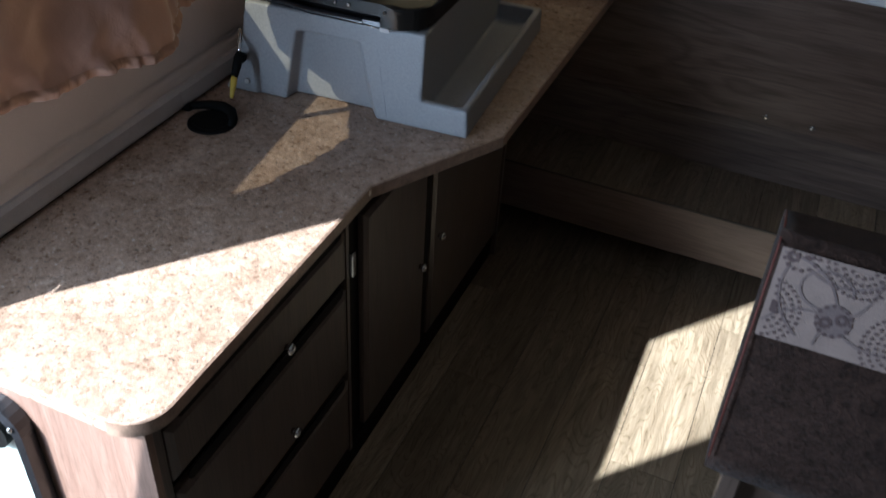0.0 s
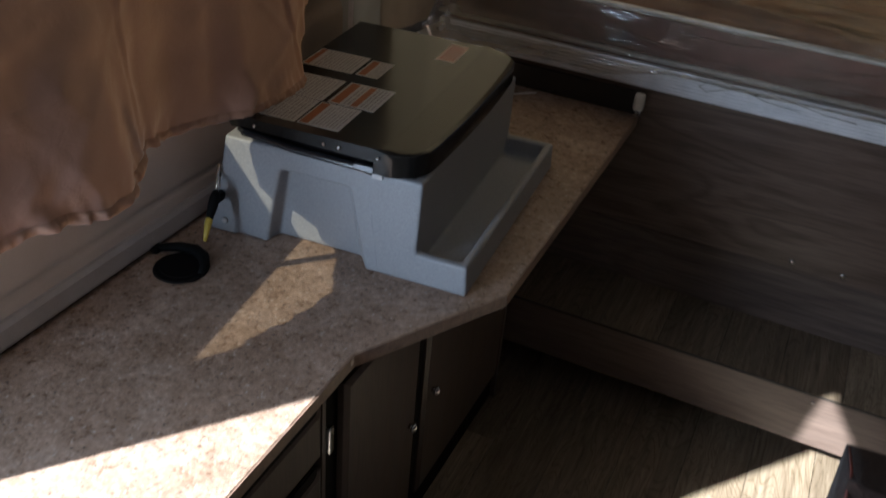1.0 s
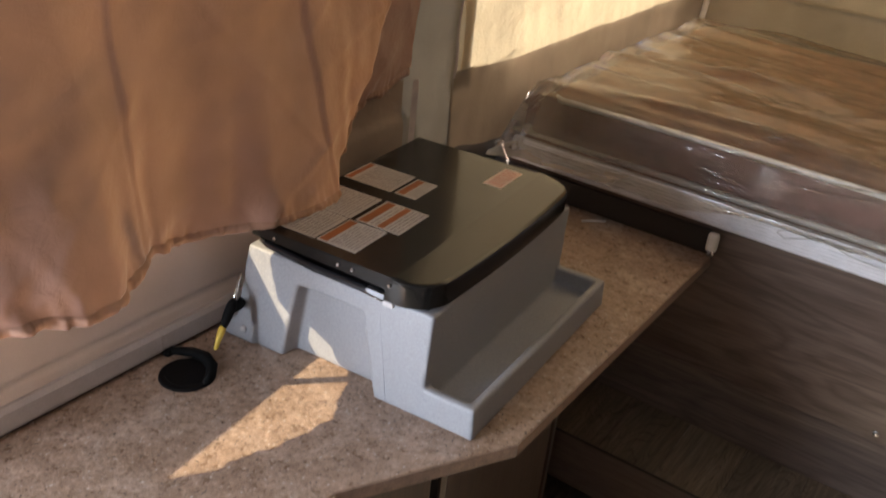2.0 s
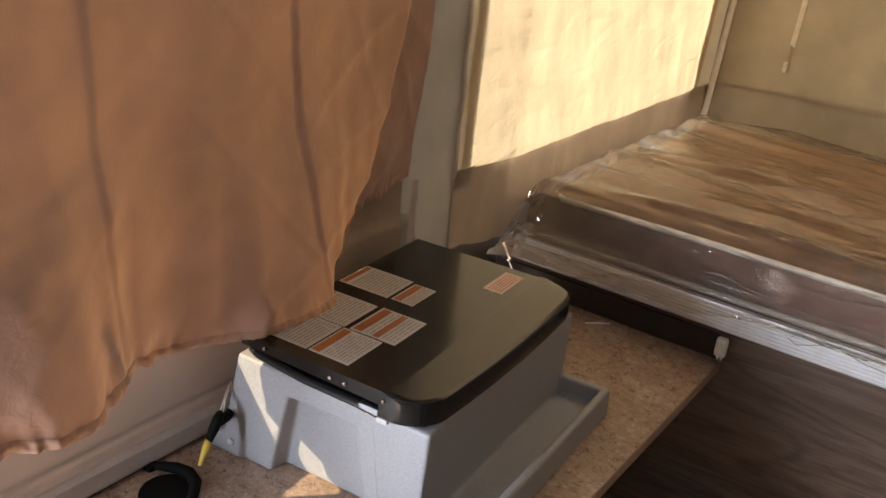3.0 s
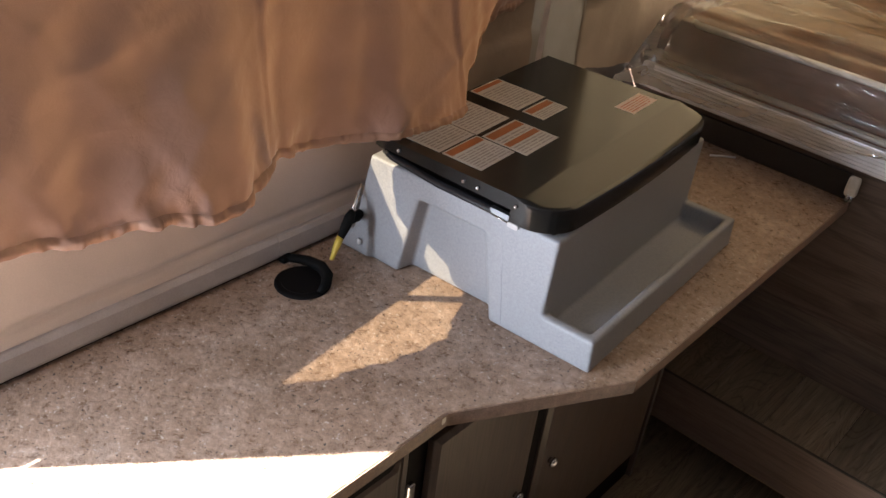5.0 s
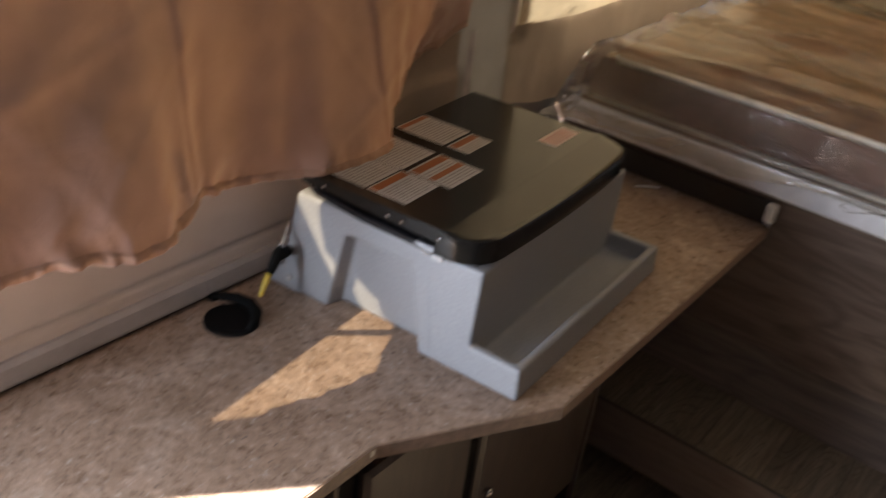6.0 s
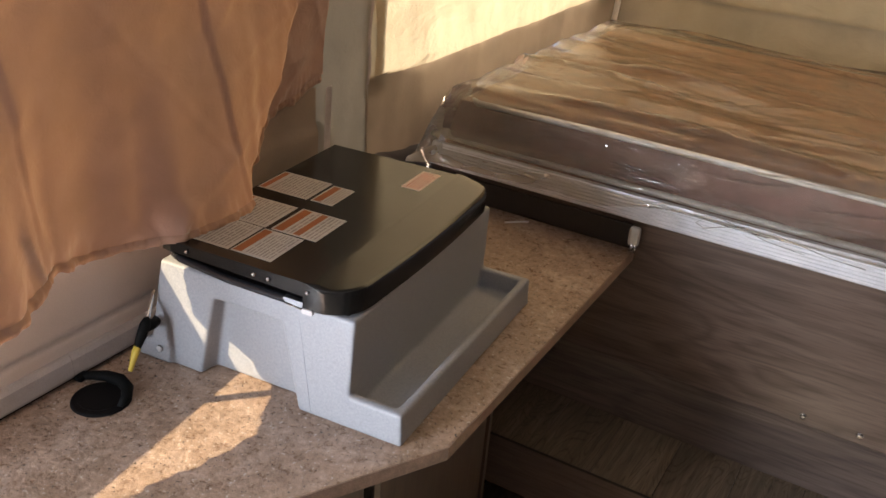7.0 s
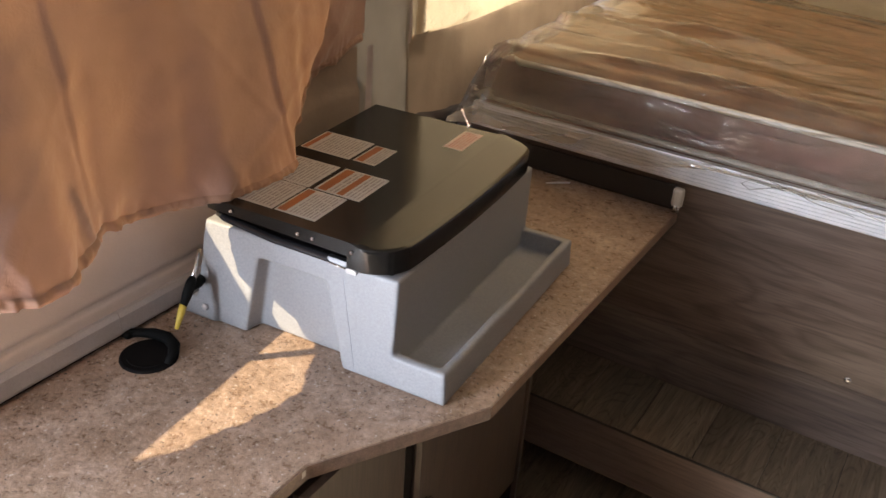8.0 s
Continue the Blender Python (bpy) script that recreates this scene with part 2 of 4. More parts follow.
def plank_material():
    """Pale limed-oak vinyl: contour-like cathedral lines, pores and soft bands, each plank its own tone."""
    m, nodes, links, p = material("vinyl plank")
    v = coords(nodes, links, (1, 0.22, 1), True)
    hills = noise_tex(nodes, links, v, 7.0, 3, 0.5, 0.9)
    scaled = nodes.new("ShaderNodeMath")
    scaled.operation = "MULTIPLY"
    scaled.inputs[1].default_value = 36.0
    links.new(hills, scaled.inputs[0])
    lines = nodes.new("ShaderNodeMath")
    lines.operation = "PINGPONG"
    lines.inputs[1].default_value = 0.5
    links.new(scaled.outputs[0], lines.inputs[0])
    fibre = noise_tex(nodes, links, coords(nodes, links, (14, 0.9, 1), True), 6, 6, 0.65, 0.3)
    soft = noise_tex(nodes, links, coords(nodes, links, (1, 0.4, 1), True), 9, 3)
    base = ramp(nodes, links, fibre, [(0.3, (0.19, 0.145, 0.10)), (0.55, (0.33, 0.265, 0.19)), (0.72, (0.45, 0.375, 0.28))])
    ring = ramp(nodes, links, lines.outputs[0], [(0.0, (0.60, 0.55, 0.48)), (0.10, (0.86, 0.84, 0.80)), (0.25, (1.04, 1.03, 1.01)), (0.5, (1, 1, 1))])
    broken = ramp(nodes, links, noise_tex(nodes, links, coords(nodes, links, (1, 0.5, 1), True), 60, 3, 0.6), [(0.36, (0.25,) * 3), (0.52, (1, 1, 1))])
    shade = ramp(nodes, links, soft, [(0.3, (0.72, 0.71, 0.70)), (0.65, (1, 1, 1))])
    col = mix(nodes, links, mix(nodes, links, base, mix(nodes, links, (1, 1, 1), ring, broken), 1.0, "MULTIPLY"), shade, 0.8, "MULTIPLY")
    info = nodes.new("ShaderNodeObjectInfo")
    tone = ramp(nodes, links, info.outputs["Random"], [(0, (0.62, 0.60, 0.58)), (1, (1.0, 0.98, 0.95))])
    links.new(mix(nodes, links, col, tone, 1.0, "MULTIPLY"), p.inputs["Base Color"])
    links.new(ramp(nodes, links, fibre, [(0.2, (0.34,) * 3), (0.8, (0.5,) * 3)]), p.inputs["Roughness"])
    bump(nodes, links, fibre, p, 0.25, 0.001)
    return m


COUNTER = countertop_material()
EDGE = plain("laminate edge band", (0.26, 0.172, 0.125), 0.4, vary=0.25, scale=60)
WALL_WHITE = plain("white liner", (0.70, 0.635, 0.595), 0.45, vary=0.06, scale=6, bump_by=0.05)
ALU = plain("satin aluminium", (0.78, 0.78, 0.81), 0.36, 0.2, vary=0.08, scale=20)
ALU_DULL = plain("dull aluminium trim", (0.50, 0.475, 0.47), 0.45, 0.15, vary=0.10, scale=15)
PANEL = wood("dark walnut panel", (0.090, 0.059, 0.045), (0.172, 0.121, 0.096), "x", 0.36, 1.0, contrast=1.05)
PANEL_LOW = wood("dark walnut low panel", (0.115, 0.084, 0.069), (0.275, 0.207, 0.170), "x", 0.42, 0.8, contrast=0.6)
CABINET = wood("walnut cabinet", (0.049, 0.034, 0.027), (0.102, 0.073, 0.059), "z", 0.42, 1.0, contrast=0.4)
CAB_END = wood("walnut end panel", (0.155, 0.088, 0.064), (0.235, 0.147, 0.112), "z", 0.5, 2.4, contrast=0.3)
# Near-black that puts shade into gaps and recesses; also the outlet's own black.
DARK = plain("black and recess shade", (0.007, 0.006, 0.006), 0.65, spec=0.08)
PLANK = plank_material()
SUBFLOOR = plain("plank joint", (0.05, 0.04, 0.032), 0.8)
STRIP = plain("dark brown trim", (0.035, 0.027, 0.022), 0.5)
RISER = wood("riser board", (0.095, 0.066, 0.053), (0.17, 0.122, 0.100), "x", 0.45, 1.2, contrast=0.4)
GREY = plain("grey moulded plastic", (0.305, 0.308, 0.325), 0.5, vary=0.10, scale=250, bump_by=0.35, grain=700)
STEEL = plain("dull steel", (0.13, 0.13, 0.135), 0.45, 0.9, vary=0.1, bump_by=0)
SEAM = plain("shaded grey plastic", (0.33, 0.33, 0.36), 0.6)
BLACK = plain("black enamel", (0.011, 0.010, 0.009), 0.185, vary=0.1, scale=8, bump_by=0.03, spec=0.5)
BLACK_GLOSS = plain("black gloss rail", (0.022, 0.022, 0.025), 0.16, vary=0.1, scale=20, bump_by=0)
RUBBER = plain("black rubber", (0.006, 0.006, 0.006), 0.65, spec=0.08)
CHROME = plain("chrome", (0.75, 0.75, 0.76), 0.14, 1.0, vary=0.05, bump_by=0)
YELLOW = plain("yellow cap", (0.55, 0.40, 0.06), 0.45)
WHITE_NYLON = plain("white nylon", (0.62, 0.58, 0.52), 0.4)
PAPER = plain("label paper", (0.52, 0.49, 0.46), 0.55, vary=0.05)
PAPER_PINK = plain("pink label paper", (0.66, 0.50, 0.42), 0.55, vary=0.05)
ORANGE = plain("orange print", (0.36, 0.115, 0.03), 0.55)
RED = plain("red print", (0.50, 0.16, 0.10), 0.55)
INK = plain("grey print", (0.33, 0.30, 0.28), 0.6)
CURTAIN = cloth("brown satin curtain", (0.482, 0.307, 0.245), (0.53, 0.27, 0.12), 0.125, 0.38, sheen=0.12, gloss=0.40, crease=0.5)
CURTAIN_HEM = cloth("brown satin hem", (0.42, 0.262, 0.195), (0.46, 0.23, 0.10), 0.12, 0.45, gloss=0.35)
CREAM = cloth("cream curtain", (0.58, 0.48, 0.34), (0.42, 0.33, 0.20), 0.205, 0.8, crease=0.9)
CANVAS = cloth("olive canvas", (0.34, 0.285, 0.215), (0.40, 0.30, 0.17), 0.04, 0.85)
CANVAS_BROWN = cloth("brown canvas skirt", (0.28, 0.226, 0.172), (0.30, 0.20, 0.12), 0.018, 0.85)
CANVAS_GREY = cloth("grey canvas", (0.34, 0.315, 0.275), (0.24, 0.20, 0.15), 0.025, 0.85)
CANVAS_TAN = cloth("tan canvas", (0.31, 0.235, 0.18), (0.30, 0.2, 0.12), 0.03, 0.85)
# Paler and more translucent than the other canvas, to pass fill light.
CANVAS_ROOF = cloth("pale fill-light canvas", (0.55, 0.48, 0.36), (0.66, 0.50, 0.30), 0.145, 0.85)
CANVAS_DARK = cloth("dark light-absorbing cloth", (0.10, 0.072, 0.058), (0.10, 0.06, 0.04), 0.02, 0.85)
TAPE = plain("dusty pink tape", (0.46, 0.39, 0.38), 0.7)
CANVAS_LIGHT = cloth("light tan canvas", (0.38, 0.315, 0.215), (0.50, 0.39, 0.24), 0.065, 0.85)
ROOF = plain("white ceiling", (0.36, 0.335, 0.30), 0.6)
MATTRESS = plain("brown quilted ticking", (0.335, 0.172, 0.093), 0.8, vary=0.25, scale=14, bump_by=0.5, spec=0.2)
MATTRESS_SIDE = plain("mauve brown ticking", (0.25, 0.130, 0.104), 0.8, vary=0.15, scale=20, bump_by=0.4, spec=0.2)
PIPING = plain("pale piping", (0.74, 0.68, 0.60), 0.7)
WRAP = wrap_material("clear plastic film", 0.090, 1.70, gather=0.26)
WRAP_END = wrap_material("folded plastic film", 0.34, 1.32, 0.22, (0.80, 0.70, 0.54))
WRAP_TAIL = wrap_material("gathered plastic film", 0.20, 1.4, gather=0.25)
SCREEN = screen_material()
CHENILLE = chenille_material()
PRINT_BASE = plain("pale printed cloth", (0.28, 0.215, 0.190), 0.85, vary=0.08, scale=40, bump_by=0.4, spec=0.1)
PRINT_DARK = plain("mauve print", (0.115, 0.082, 0.080), 0.85, spec=0.1)
PRINT_MID = plain("soft mauve print", (0.185, 0.143, 0.137), 0.85, spec=0.1)
RED_GLOW = plain("red-brown edge glow", (0.11, 0.022, 0.014), 0.7)
PALE_GREEN = plain("pale green panel", (0.34, 0.38, 0.36), 0.35, vary=0.3, scale=12)
GRASS = plain("dry ground", (0.34, 0.32, 0.28), 0.95, vary=0.3, scale=2)


# ---- building helpers ----
def part(name, bm, mats, parent=None, label="", smooth=False, bevel=0.0):
    me = bpy.data.meshes.new(name)
    bmesh.ops.recalc_face_normals(bm, faces=bm.faces)
    bm.to_mesh(me)
    bm.free()
    for m in mats if isinstance(mats, (list, tuple)) else [mats]:
        me.materials.append(m)
    if smooth:
        for p in me.polygons:
            p.use_smooth = True
        if smooth == "edges":
            me.set_sharp_from_angle(angle=radians(28))
    ob = new(name, me)
    if bevel:
        mod = ob.modifiers.new("bevel", "BEVEL")
        mod.width = bevel
        mod.segments = 2
        mod.limit_method = "ANGLE"
        mod.angle_limit = radians(35)
    if parent:
        ob.parent = parent
        ob.matrix_parent_inverse = parent.matrix_world.inverted()
    if label:
        ob["label"] = label
    return ob


def thing(name, at, label, category, group="", kind=""):
    ob = new(name)
    ob.location = at
    ob.empty_display_size = 0.05
    ob.matrix_world = Matrix.Translation(at)
    return tagged(ob, label, category, group, kind)


def box(x0, x1, y0, y1, z0, z1, bm=None, mat=0):
    bm = bm or bmesh.new()
    v = [bm.verts.new((x, y, z)) for z in (z0, z1) for x, y in ((x0, y0), (x1, y0), (x1, y1), (x0, y1))]
    for f in ((3, 2, 1, 0), (4, 5, 6, 7), (0, 1, 5, 4), (1, 2, 6, 5), (2, 3, 7, 6), (3, 0, 4, 7)):
        bm.faces.new([v[i] for i in f]).material_index = mat
    return bm


def loft(rings, close=True, caps=True, bm=None, mat=0):
    """Skin over rings of equally many points."""
    bm = bm or bmesh.new()
    vs = [[bm.verts.new(p) for p in r] for r in rings]
    n = len(vs[0])
    for a, b in zip(vs, vs[1:]):
        for i in range(n if close else n - 1):
            j = (i + 1) % n
            bm.faces.new((a[i], a[j], b[j], b[i])).material_index = mat
    if caps and close:
        bm.faces.new(vs[0][::-1]).material_index = mat
        bm.faces.new(vs[-1]).material_index = mat
    return bm


def prism(points, z0, z1, bm=None, mat=0):
    return loft([[(x, y, z0) for x, y in points], [(x, y, z1) for x, y in points]], bm=bm, mat=mat)


def tube(path, radii, sides=12, bm=None, mat=0):
    """A round rod along a path; radii: one number or one per point."""
    path = [Vector(p) for p in path]
    if not isinstance(radii, (list, tuple)):
        radii = [radii] * len(path)
    rings = []
    for i, p in enumerate(path):
        d = (path[min(i + 1, len(path) - 1)] - path[max(i - 1, 0)]).normalized()
        a = d.orthogonal() if not rings else (ref - d * ref.dot(d))
        a.normalize()
        ref = a.copy()
        b = d.cross(a)
        rings.append([p + radii[i] * (math.cos(t) * a + math.sin(t) * b) for t in (2 * math.pi * k / sides for k in range(sides))])
    return loft(rings, bm=bm, mat=mat)


def disc(c, r, h, axis="z", sides=24, bm=None, mat=0, dome=0.0):
    c = Vector(c)
    ax = {"x": Vector((1, 0, 0)), "y": Vector((0, 1, 0)), "z": Vector((0, 0, 1))}[axis]
    if dome:
        return tube([c, c + ax * h * 0.5, c + ax * h * 0.85, c + ax * h], [r, r * 0.94, r * 0.65, r * 0.15], sides, bm, mat)
    return tube([c, c + ax * h], r, sides, bm, mat)


def screw(at, axis, r=0.006, parent=None, name="screw_head"):
    return part(name, disc(at, r, 0.004 if axis[0] != "-" else -0.004, axis[-1], 10, dome=1), CHROME, parent, smooth=True)


def lerp(x, table):
    """Piecewise smooth interpolation in a short table of (x, value)."""
    if x <= table[0][0]:
        return table[0][1]
    for (a, va), (b, vb) in zip(table, table[1:]):
        if x <= b:
            t = (x - a) / (b - a)
            t = t * t * (3 - 2 * t)
            return va + (vb - va) * t
    return table[-1][1]


def sheet(fn, nu, nv, thickness=0.0, bm=None, mat=0):
    """A grid surface fn(u, v) -> point; u, v in 0..1."""
    bm = bm or bmesh.new()
    g = [[bm.verts.new(fn(i / nu, j / nv)) for j in range(nv + 1)] for i in range(nu + 1)]
    for i in range(nu):
        for j in range(nv):
            bm.faces.new((g[i][j], g[i + 1][j], g[i + 1][j + 1], g[i][j + 1])).material_index = mat
    return bm


# ---- the shell of the camper ----
COUNTER_Z, END_Y, RIGHT_X, BACK_Y, ROOF_Z = 0.744, 2.536, 2.05, -1.5, 2.3

ground = tagged(part("ground", sheet(lambda u, v: (600 * (u - 0.5), 600 * (v - 0.5), -0.62), 24, 24), GRASS),
                "flat dry grass and gravel round the camper", "ground", kind="structure")

floor = tagged(part("floor", box(0.0, RIGHT_X, BACK_Y, END_Y, -0.06, -0.004), SUBFLOOR),
               "camper floor under brown wood-look vinyl planks", "floor", kind="structure")

# step in front of the end wall, its front board held off the floor by a toe recess
STEP_Y, STEP_Z, WALL_Y = 2.300, 0.250, 2.556
step = tagged(part("platform", box(0.0, RIGHT_X, STEP_Y + 0.016, WALL_Y, 0.20, STEP_Z - 0.004), SUBFLOOR),
              "raised step with a plank top along the end wall", "step", kind="structure")
part("toe_board", box(0.0, RIGHT_X, 2.43, 2.445, 0.0, 0.20), RISER, step, "recessed dark toe board")
part("front_board", box(0.0, RIGHT_X, STEP_Y + 0.003, STEP_Y + 0.018, 0.094, STEP_Z - 0.005), RISER, step, "light brown wood front board", bevel=0.003)
part("nosing", box(0.0, RIGHT_X, STEP_Y, STEP_Y + 0.0045, STEP_Z - 0.0045, STEP_Z + 0.0005), STRIP, step, "thin dark edge strip", bevel=0.001)
for x in (1.21, 1.62):
    screw((x, STEP_Y + 0.003, 0.225), "-y", 0.005, step)

# end wall under the bunk: a proud upper panel and a recessed lower one
end_wall = tagged(part("wall_north", box(-0.02, RIGHT_X, WALL_Y + 0.008, WALL_Y + 0.04, -0.06, 0.83), SUBFLOOR),
                  "dark walnut panelled wall under the bunk", "wall", kind="structure")
part("panel", box(0.0, RIGHT_X, END_Y - 0.006, WALL_Y + 0.008, 0.432, 0.815), PANEL, end_wall, bevel=0.003)
part("panel", box(0.0, RIGHT_X, WALL_Y, WALL_Y + 0.008, STEP_Z - 0.01, 0.432), PANEL_LOW, end_wall, bevel=0.002)
for x in (1.068, 1.192, 1.60, 1.72):
    screw((x, END_Y - 0.006, 0.456), "-y", 0.0085, end_wall)
# black strip over the far end of the counter
# This first board paints the shaded gap below the skirt and stops leaking sun.
part("strip", box(-0.040, -0.026, 2.285, 2.62, COUNTER_Z, 0.893), STRIP, end_wall, "dark board added as gap shade and light stop below the skirt", bevel=0.002)
part("strip", box(0.0, 0.60, END_Y - 0.014, END_Y - 0.006, COUNTER_Z, 0.803), STRIP, end_wall, "dark brown trim strip", bevel=0.002)

# hard side wall below the canvas
DOOR_A, DOOR_B = -0.30, 0.592
bm = box(-0.045, -0.012, DOOR_B + 0.02, END_Y + 0.05, -0.06, COUNTER_Z)
box(-0.045, -0.012, DOOR_B + 0.02, 2.284, COUNTER_Z, 0.868, bm)
side = tagged(part("wall_west", box(-0.045, -0.012, DOOR_B + 0.02, 2.10, 0.868, 1.03, bm), WALL_WHITE),
              "smooth white side wall behind the counter", "wall", kind="structure")


def liner(u, v, top=1.03):
    y = 0.66 + u * (2.09 - 0.66)
    z = 0.79 + v * (top - 0.79)
    x = lerp(z, [(0.79, 0.003), (0.812, 0.003), (0.820, -0.004), (0.830, 0.004), (0.92, 0.006), (1.0, 0.006), (1.03, -0.002), (1.10, -0.002)])
    return (x + 0.0015 * noise.noise((0, y * 3, z * 6)), y, z)


part("liner", sheet(lambda u, v: liner(u * 0.82, v), 60, 40), WALL_WHITE, side, smooth=True)
part("liner", sheet(lambda u, v: liner(0.82 + u * 0.18, v, 1.10), 12, 44), CANVAS_TAN, side, "tan canvas end of the liner", smooth=True)
rail_pts = [(0.0, 0.752), (0.016, 0.752), (0.018, 0.758), (0.015, 0.785), (0.009, 0.793), (0.0, 0.793)]
part("rail", loft([[(x, y, z) for x, z in rail_pts] for y in (0.66, 1.415)]), ALU_DULL, side, "dull aluminium edge rail", bevel=0.001)
part("rail", loft([[(x + 0.0006, y, z - 0.0006) for x, z in rail_pts] for y in (1.415, 2.42)]), ALU_DULL, side, "dull aluminium edge rail", bevel=0.001)
# Solid near-black strip gives the shade of the gap below the rail.
part("gap_shade", box(-0.012, 0.010, 0.66, 2.42, COUNTER_Z + 0.001, 0.751), DARK, side, "near-black strip as the gap's shade under the rail")
part("wall_panel", box(-0.045, -0.012, BACK_Y, DOOR_A - 0.02, -0.06, 1.03), WALL_WHITE, side)
for y in (DOOR_A - 0.02, DOOR_B):
    part("door_jamb", box(-0.05, -0.012, y, y + 0.02, -0.06, 1.02), ALU_DULL, side, bevel=0.002)

tagged(part("wall_east", box(RIGHT_X, RIGHT_X + 0.035, BACK_Y, END_Y + 0.05, -0.06, 1.03), PANEL),
       "dark panelled side wall of the camper", "wall", kind="structure")
tagged(part("wall_south", box(-0.045, RIGHT_X, BACK_Y - 0.035, BACK_Y, -0.06, 1.03), PANEL),
       "dark panelled wall of the camper", "wall", kind="structure")
ceiling = tagged(part("ceiling", box(-0.10, RIGHT_X + 0.1, BACK_Y - 0.1, 2.75, ROOF_Z, ROOF_Z + 0.05), ROOF),
                 "white hard camper roof", "ceiling", kind="structure")


# ---- canvas walls ----
def canvas(name, p0, p1, p2, p3, mat, parent=None, sag=0.006, n=28, label=""):
    """A slightly slack four-cornered canvas panel; corners in order round it."""
    a, b, c, d = (Vector(p) for p in (p0, p1, p2, p3))
    nrm = (b - a).cross(d - a).normalized()

    def at(u, v):
        p = a * (1 - u) * (1 - v) + b * u * (1 - v) + c * u * v + d * (1 - u) * v
        w = min(1, 8 * min(u, 1 - u)) * min(1, 8 * min(v, 1 - v))
        return p + nrm * sag * w * (noise.noise(p * 5) + 0.6 * noise.noise(Vector((p.x * 22, p.y * 22, p.z * 4))))
    return part(name, sheet(at, n, n), mat, parent, label, smooth=True)


west_tent = thing("tent_wall_west", (0, 0.6, 1.03), "olive canvas tent wall with a screened window", "tent wall", kind="structure")
WIN_A, WIN_B, WIN_T = 0.79, 1.815, 1.80
canvas("panel", (-0.01, 0.590, 1.02), (-0.01, WIN_A, 1.02), (-0.01, WIN_A, ROOF_Z), (-0.01, 0.312, ROOF_Z), CANVAS, west_tent)
canvas("panel", (-0.01, WIN_A, 1.02), (-0.01, 1.40, 1.02), (-0.01, 1.40, 1.065), (-0.01, WIN_A, 1.155), CANVAS, west_tent, 0.003)
canvas("panel", (-0.01, 1.40, 1.02), (-0.01, WIN_B, 1.02), (-0.01, WIN_B, 1.06), (-0.01, 1.40, 1.065), CANVAS, west_tent, 0.003)
canvas("panel", (-0.01, WIN_A, WIN_T), (-0.01, WIN_B, WIN_T), (-0.01, WIN_B, ROOF_Z), (-0.01, WIN_A, ROOF_Z), CANVAS, west_tent)
canvas("panel", (-0.01, BACK_Y, 1.02), (-0.01, 0.138, 1.02), (-0.01, -0.250, ROOF_Z), (-0.01, BACK_Y, ROOF_Z), CANVAS, west_tent)
canvas("panel", (-0.011, -0.26, 2.24), (-0.011, 0.34, 2.24), (-0.011, 0.32, ROOF_Z), (-0.011, -0.28, ROOF_Z), CANVAS, west_tent)
canvas("corner_panel", (-0.01, WIN_B, 0.86), (-0.002, 2.288, 0.80), (-0.002, 2.288, ROOF_Z), (-0.01, WIN_B, ROOF_Z), CANVAS_GREY, west_tent, label="grey canvas corner strip")
part("insect_screen", sheet(lambda u, v: (-0.012, WIN_A - 0.03 + u * (WIN_B - WIN_A + 0.06), 1.03 + v * (WIN_T - 1.01)), 4, 4), SCREEN, west_tent, "fine dark insect screen")
# Added unseen strip; it only casts the shadow across the worktop's sun pool.
part("pool_shadow_strip", sheet(lambda u, v: (-0.016, 1.126 - 0.085 * v + 0.026 * u, 1.06 + v * 0.26), 1, 4), TAPE, west_tent, "added unseen strip that shades part of the sun pool")
# fastening tape along the seam, and the strip seen below the curtain's corner
part("seam_tape", sheet(lambda u, v: (0.010 + 0.003 * math.sin(v * 37), 2.262 + u * 0.011 + 0.004 * math.sin(v * 9), 1.07 + v * 0.9), 2, 30), TAPE, west_tent, "pale fastening tape", smooth=True)
part("seam_tape", sheet(lambda u, v: (0.014, 2.098 + u * 0.022 + 0.006 * v, 0.86 + v * 0.24), 2, 8), TAPE, west_tent, "pale fastening tape", smooth=True)

# East and south tent walls are unseen; their dark cloth is added against stray light.
east_tent = thing("tent_wall_east", (RIGHT_X, 0.6, 1.03), "unseen tent wall added in dark cloth to keep light out", "tent wall", kind="structure")
ex = RIGHT_X + 0.01
canvas("panel", (ex, BACK_Y, 1.02), (ex, -1.2, 1.02), (ex, -1.2, ROOF_Z), (ex, BACK_Y, ROOF_Z), CANVAS, east_tent)
canvas("panel", (ex, -1.2, 1.02), (ex, END_Y, 1.02), (ex, END_Y, ROOF_Z), (ex, -1.2, ROOF_Z), CANVAS_DARK, east_tent)
south_tent = thing("tent_wall_south", (1.0, BACK_Y, 1.03), "unseen tent wall added in dark cloth to keep light out", "tent wall", kind="structure")
sy = BACK_Y - 0.01
for xa, xb, za, zb in ((0.0, RIGHT_X, 1.02, ROOF_Z),):
    canvas("panel", (xa, sy, za), (xb, sy, za), (xb, sy, zb), (xa, sy, zb), CANVAS_DARK, south_tent, 0.004, 12)

# tent over the bunk
bunk_tent = thing("bunk_tent", (1.0, 3.2, 0.84), "olive and brown canvas tent over the bunk end", "tent", kind="structure")


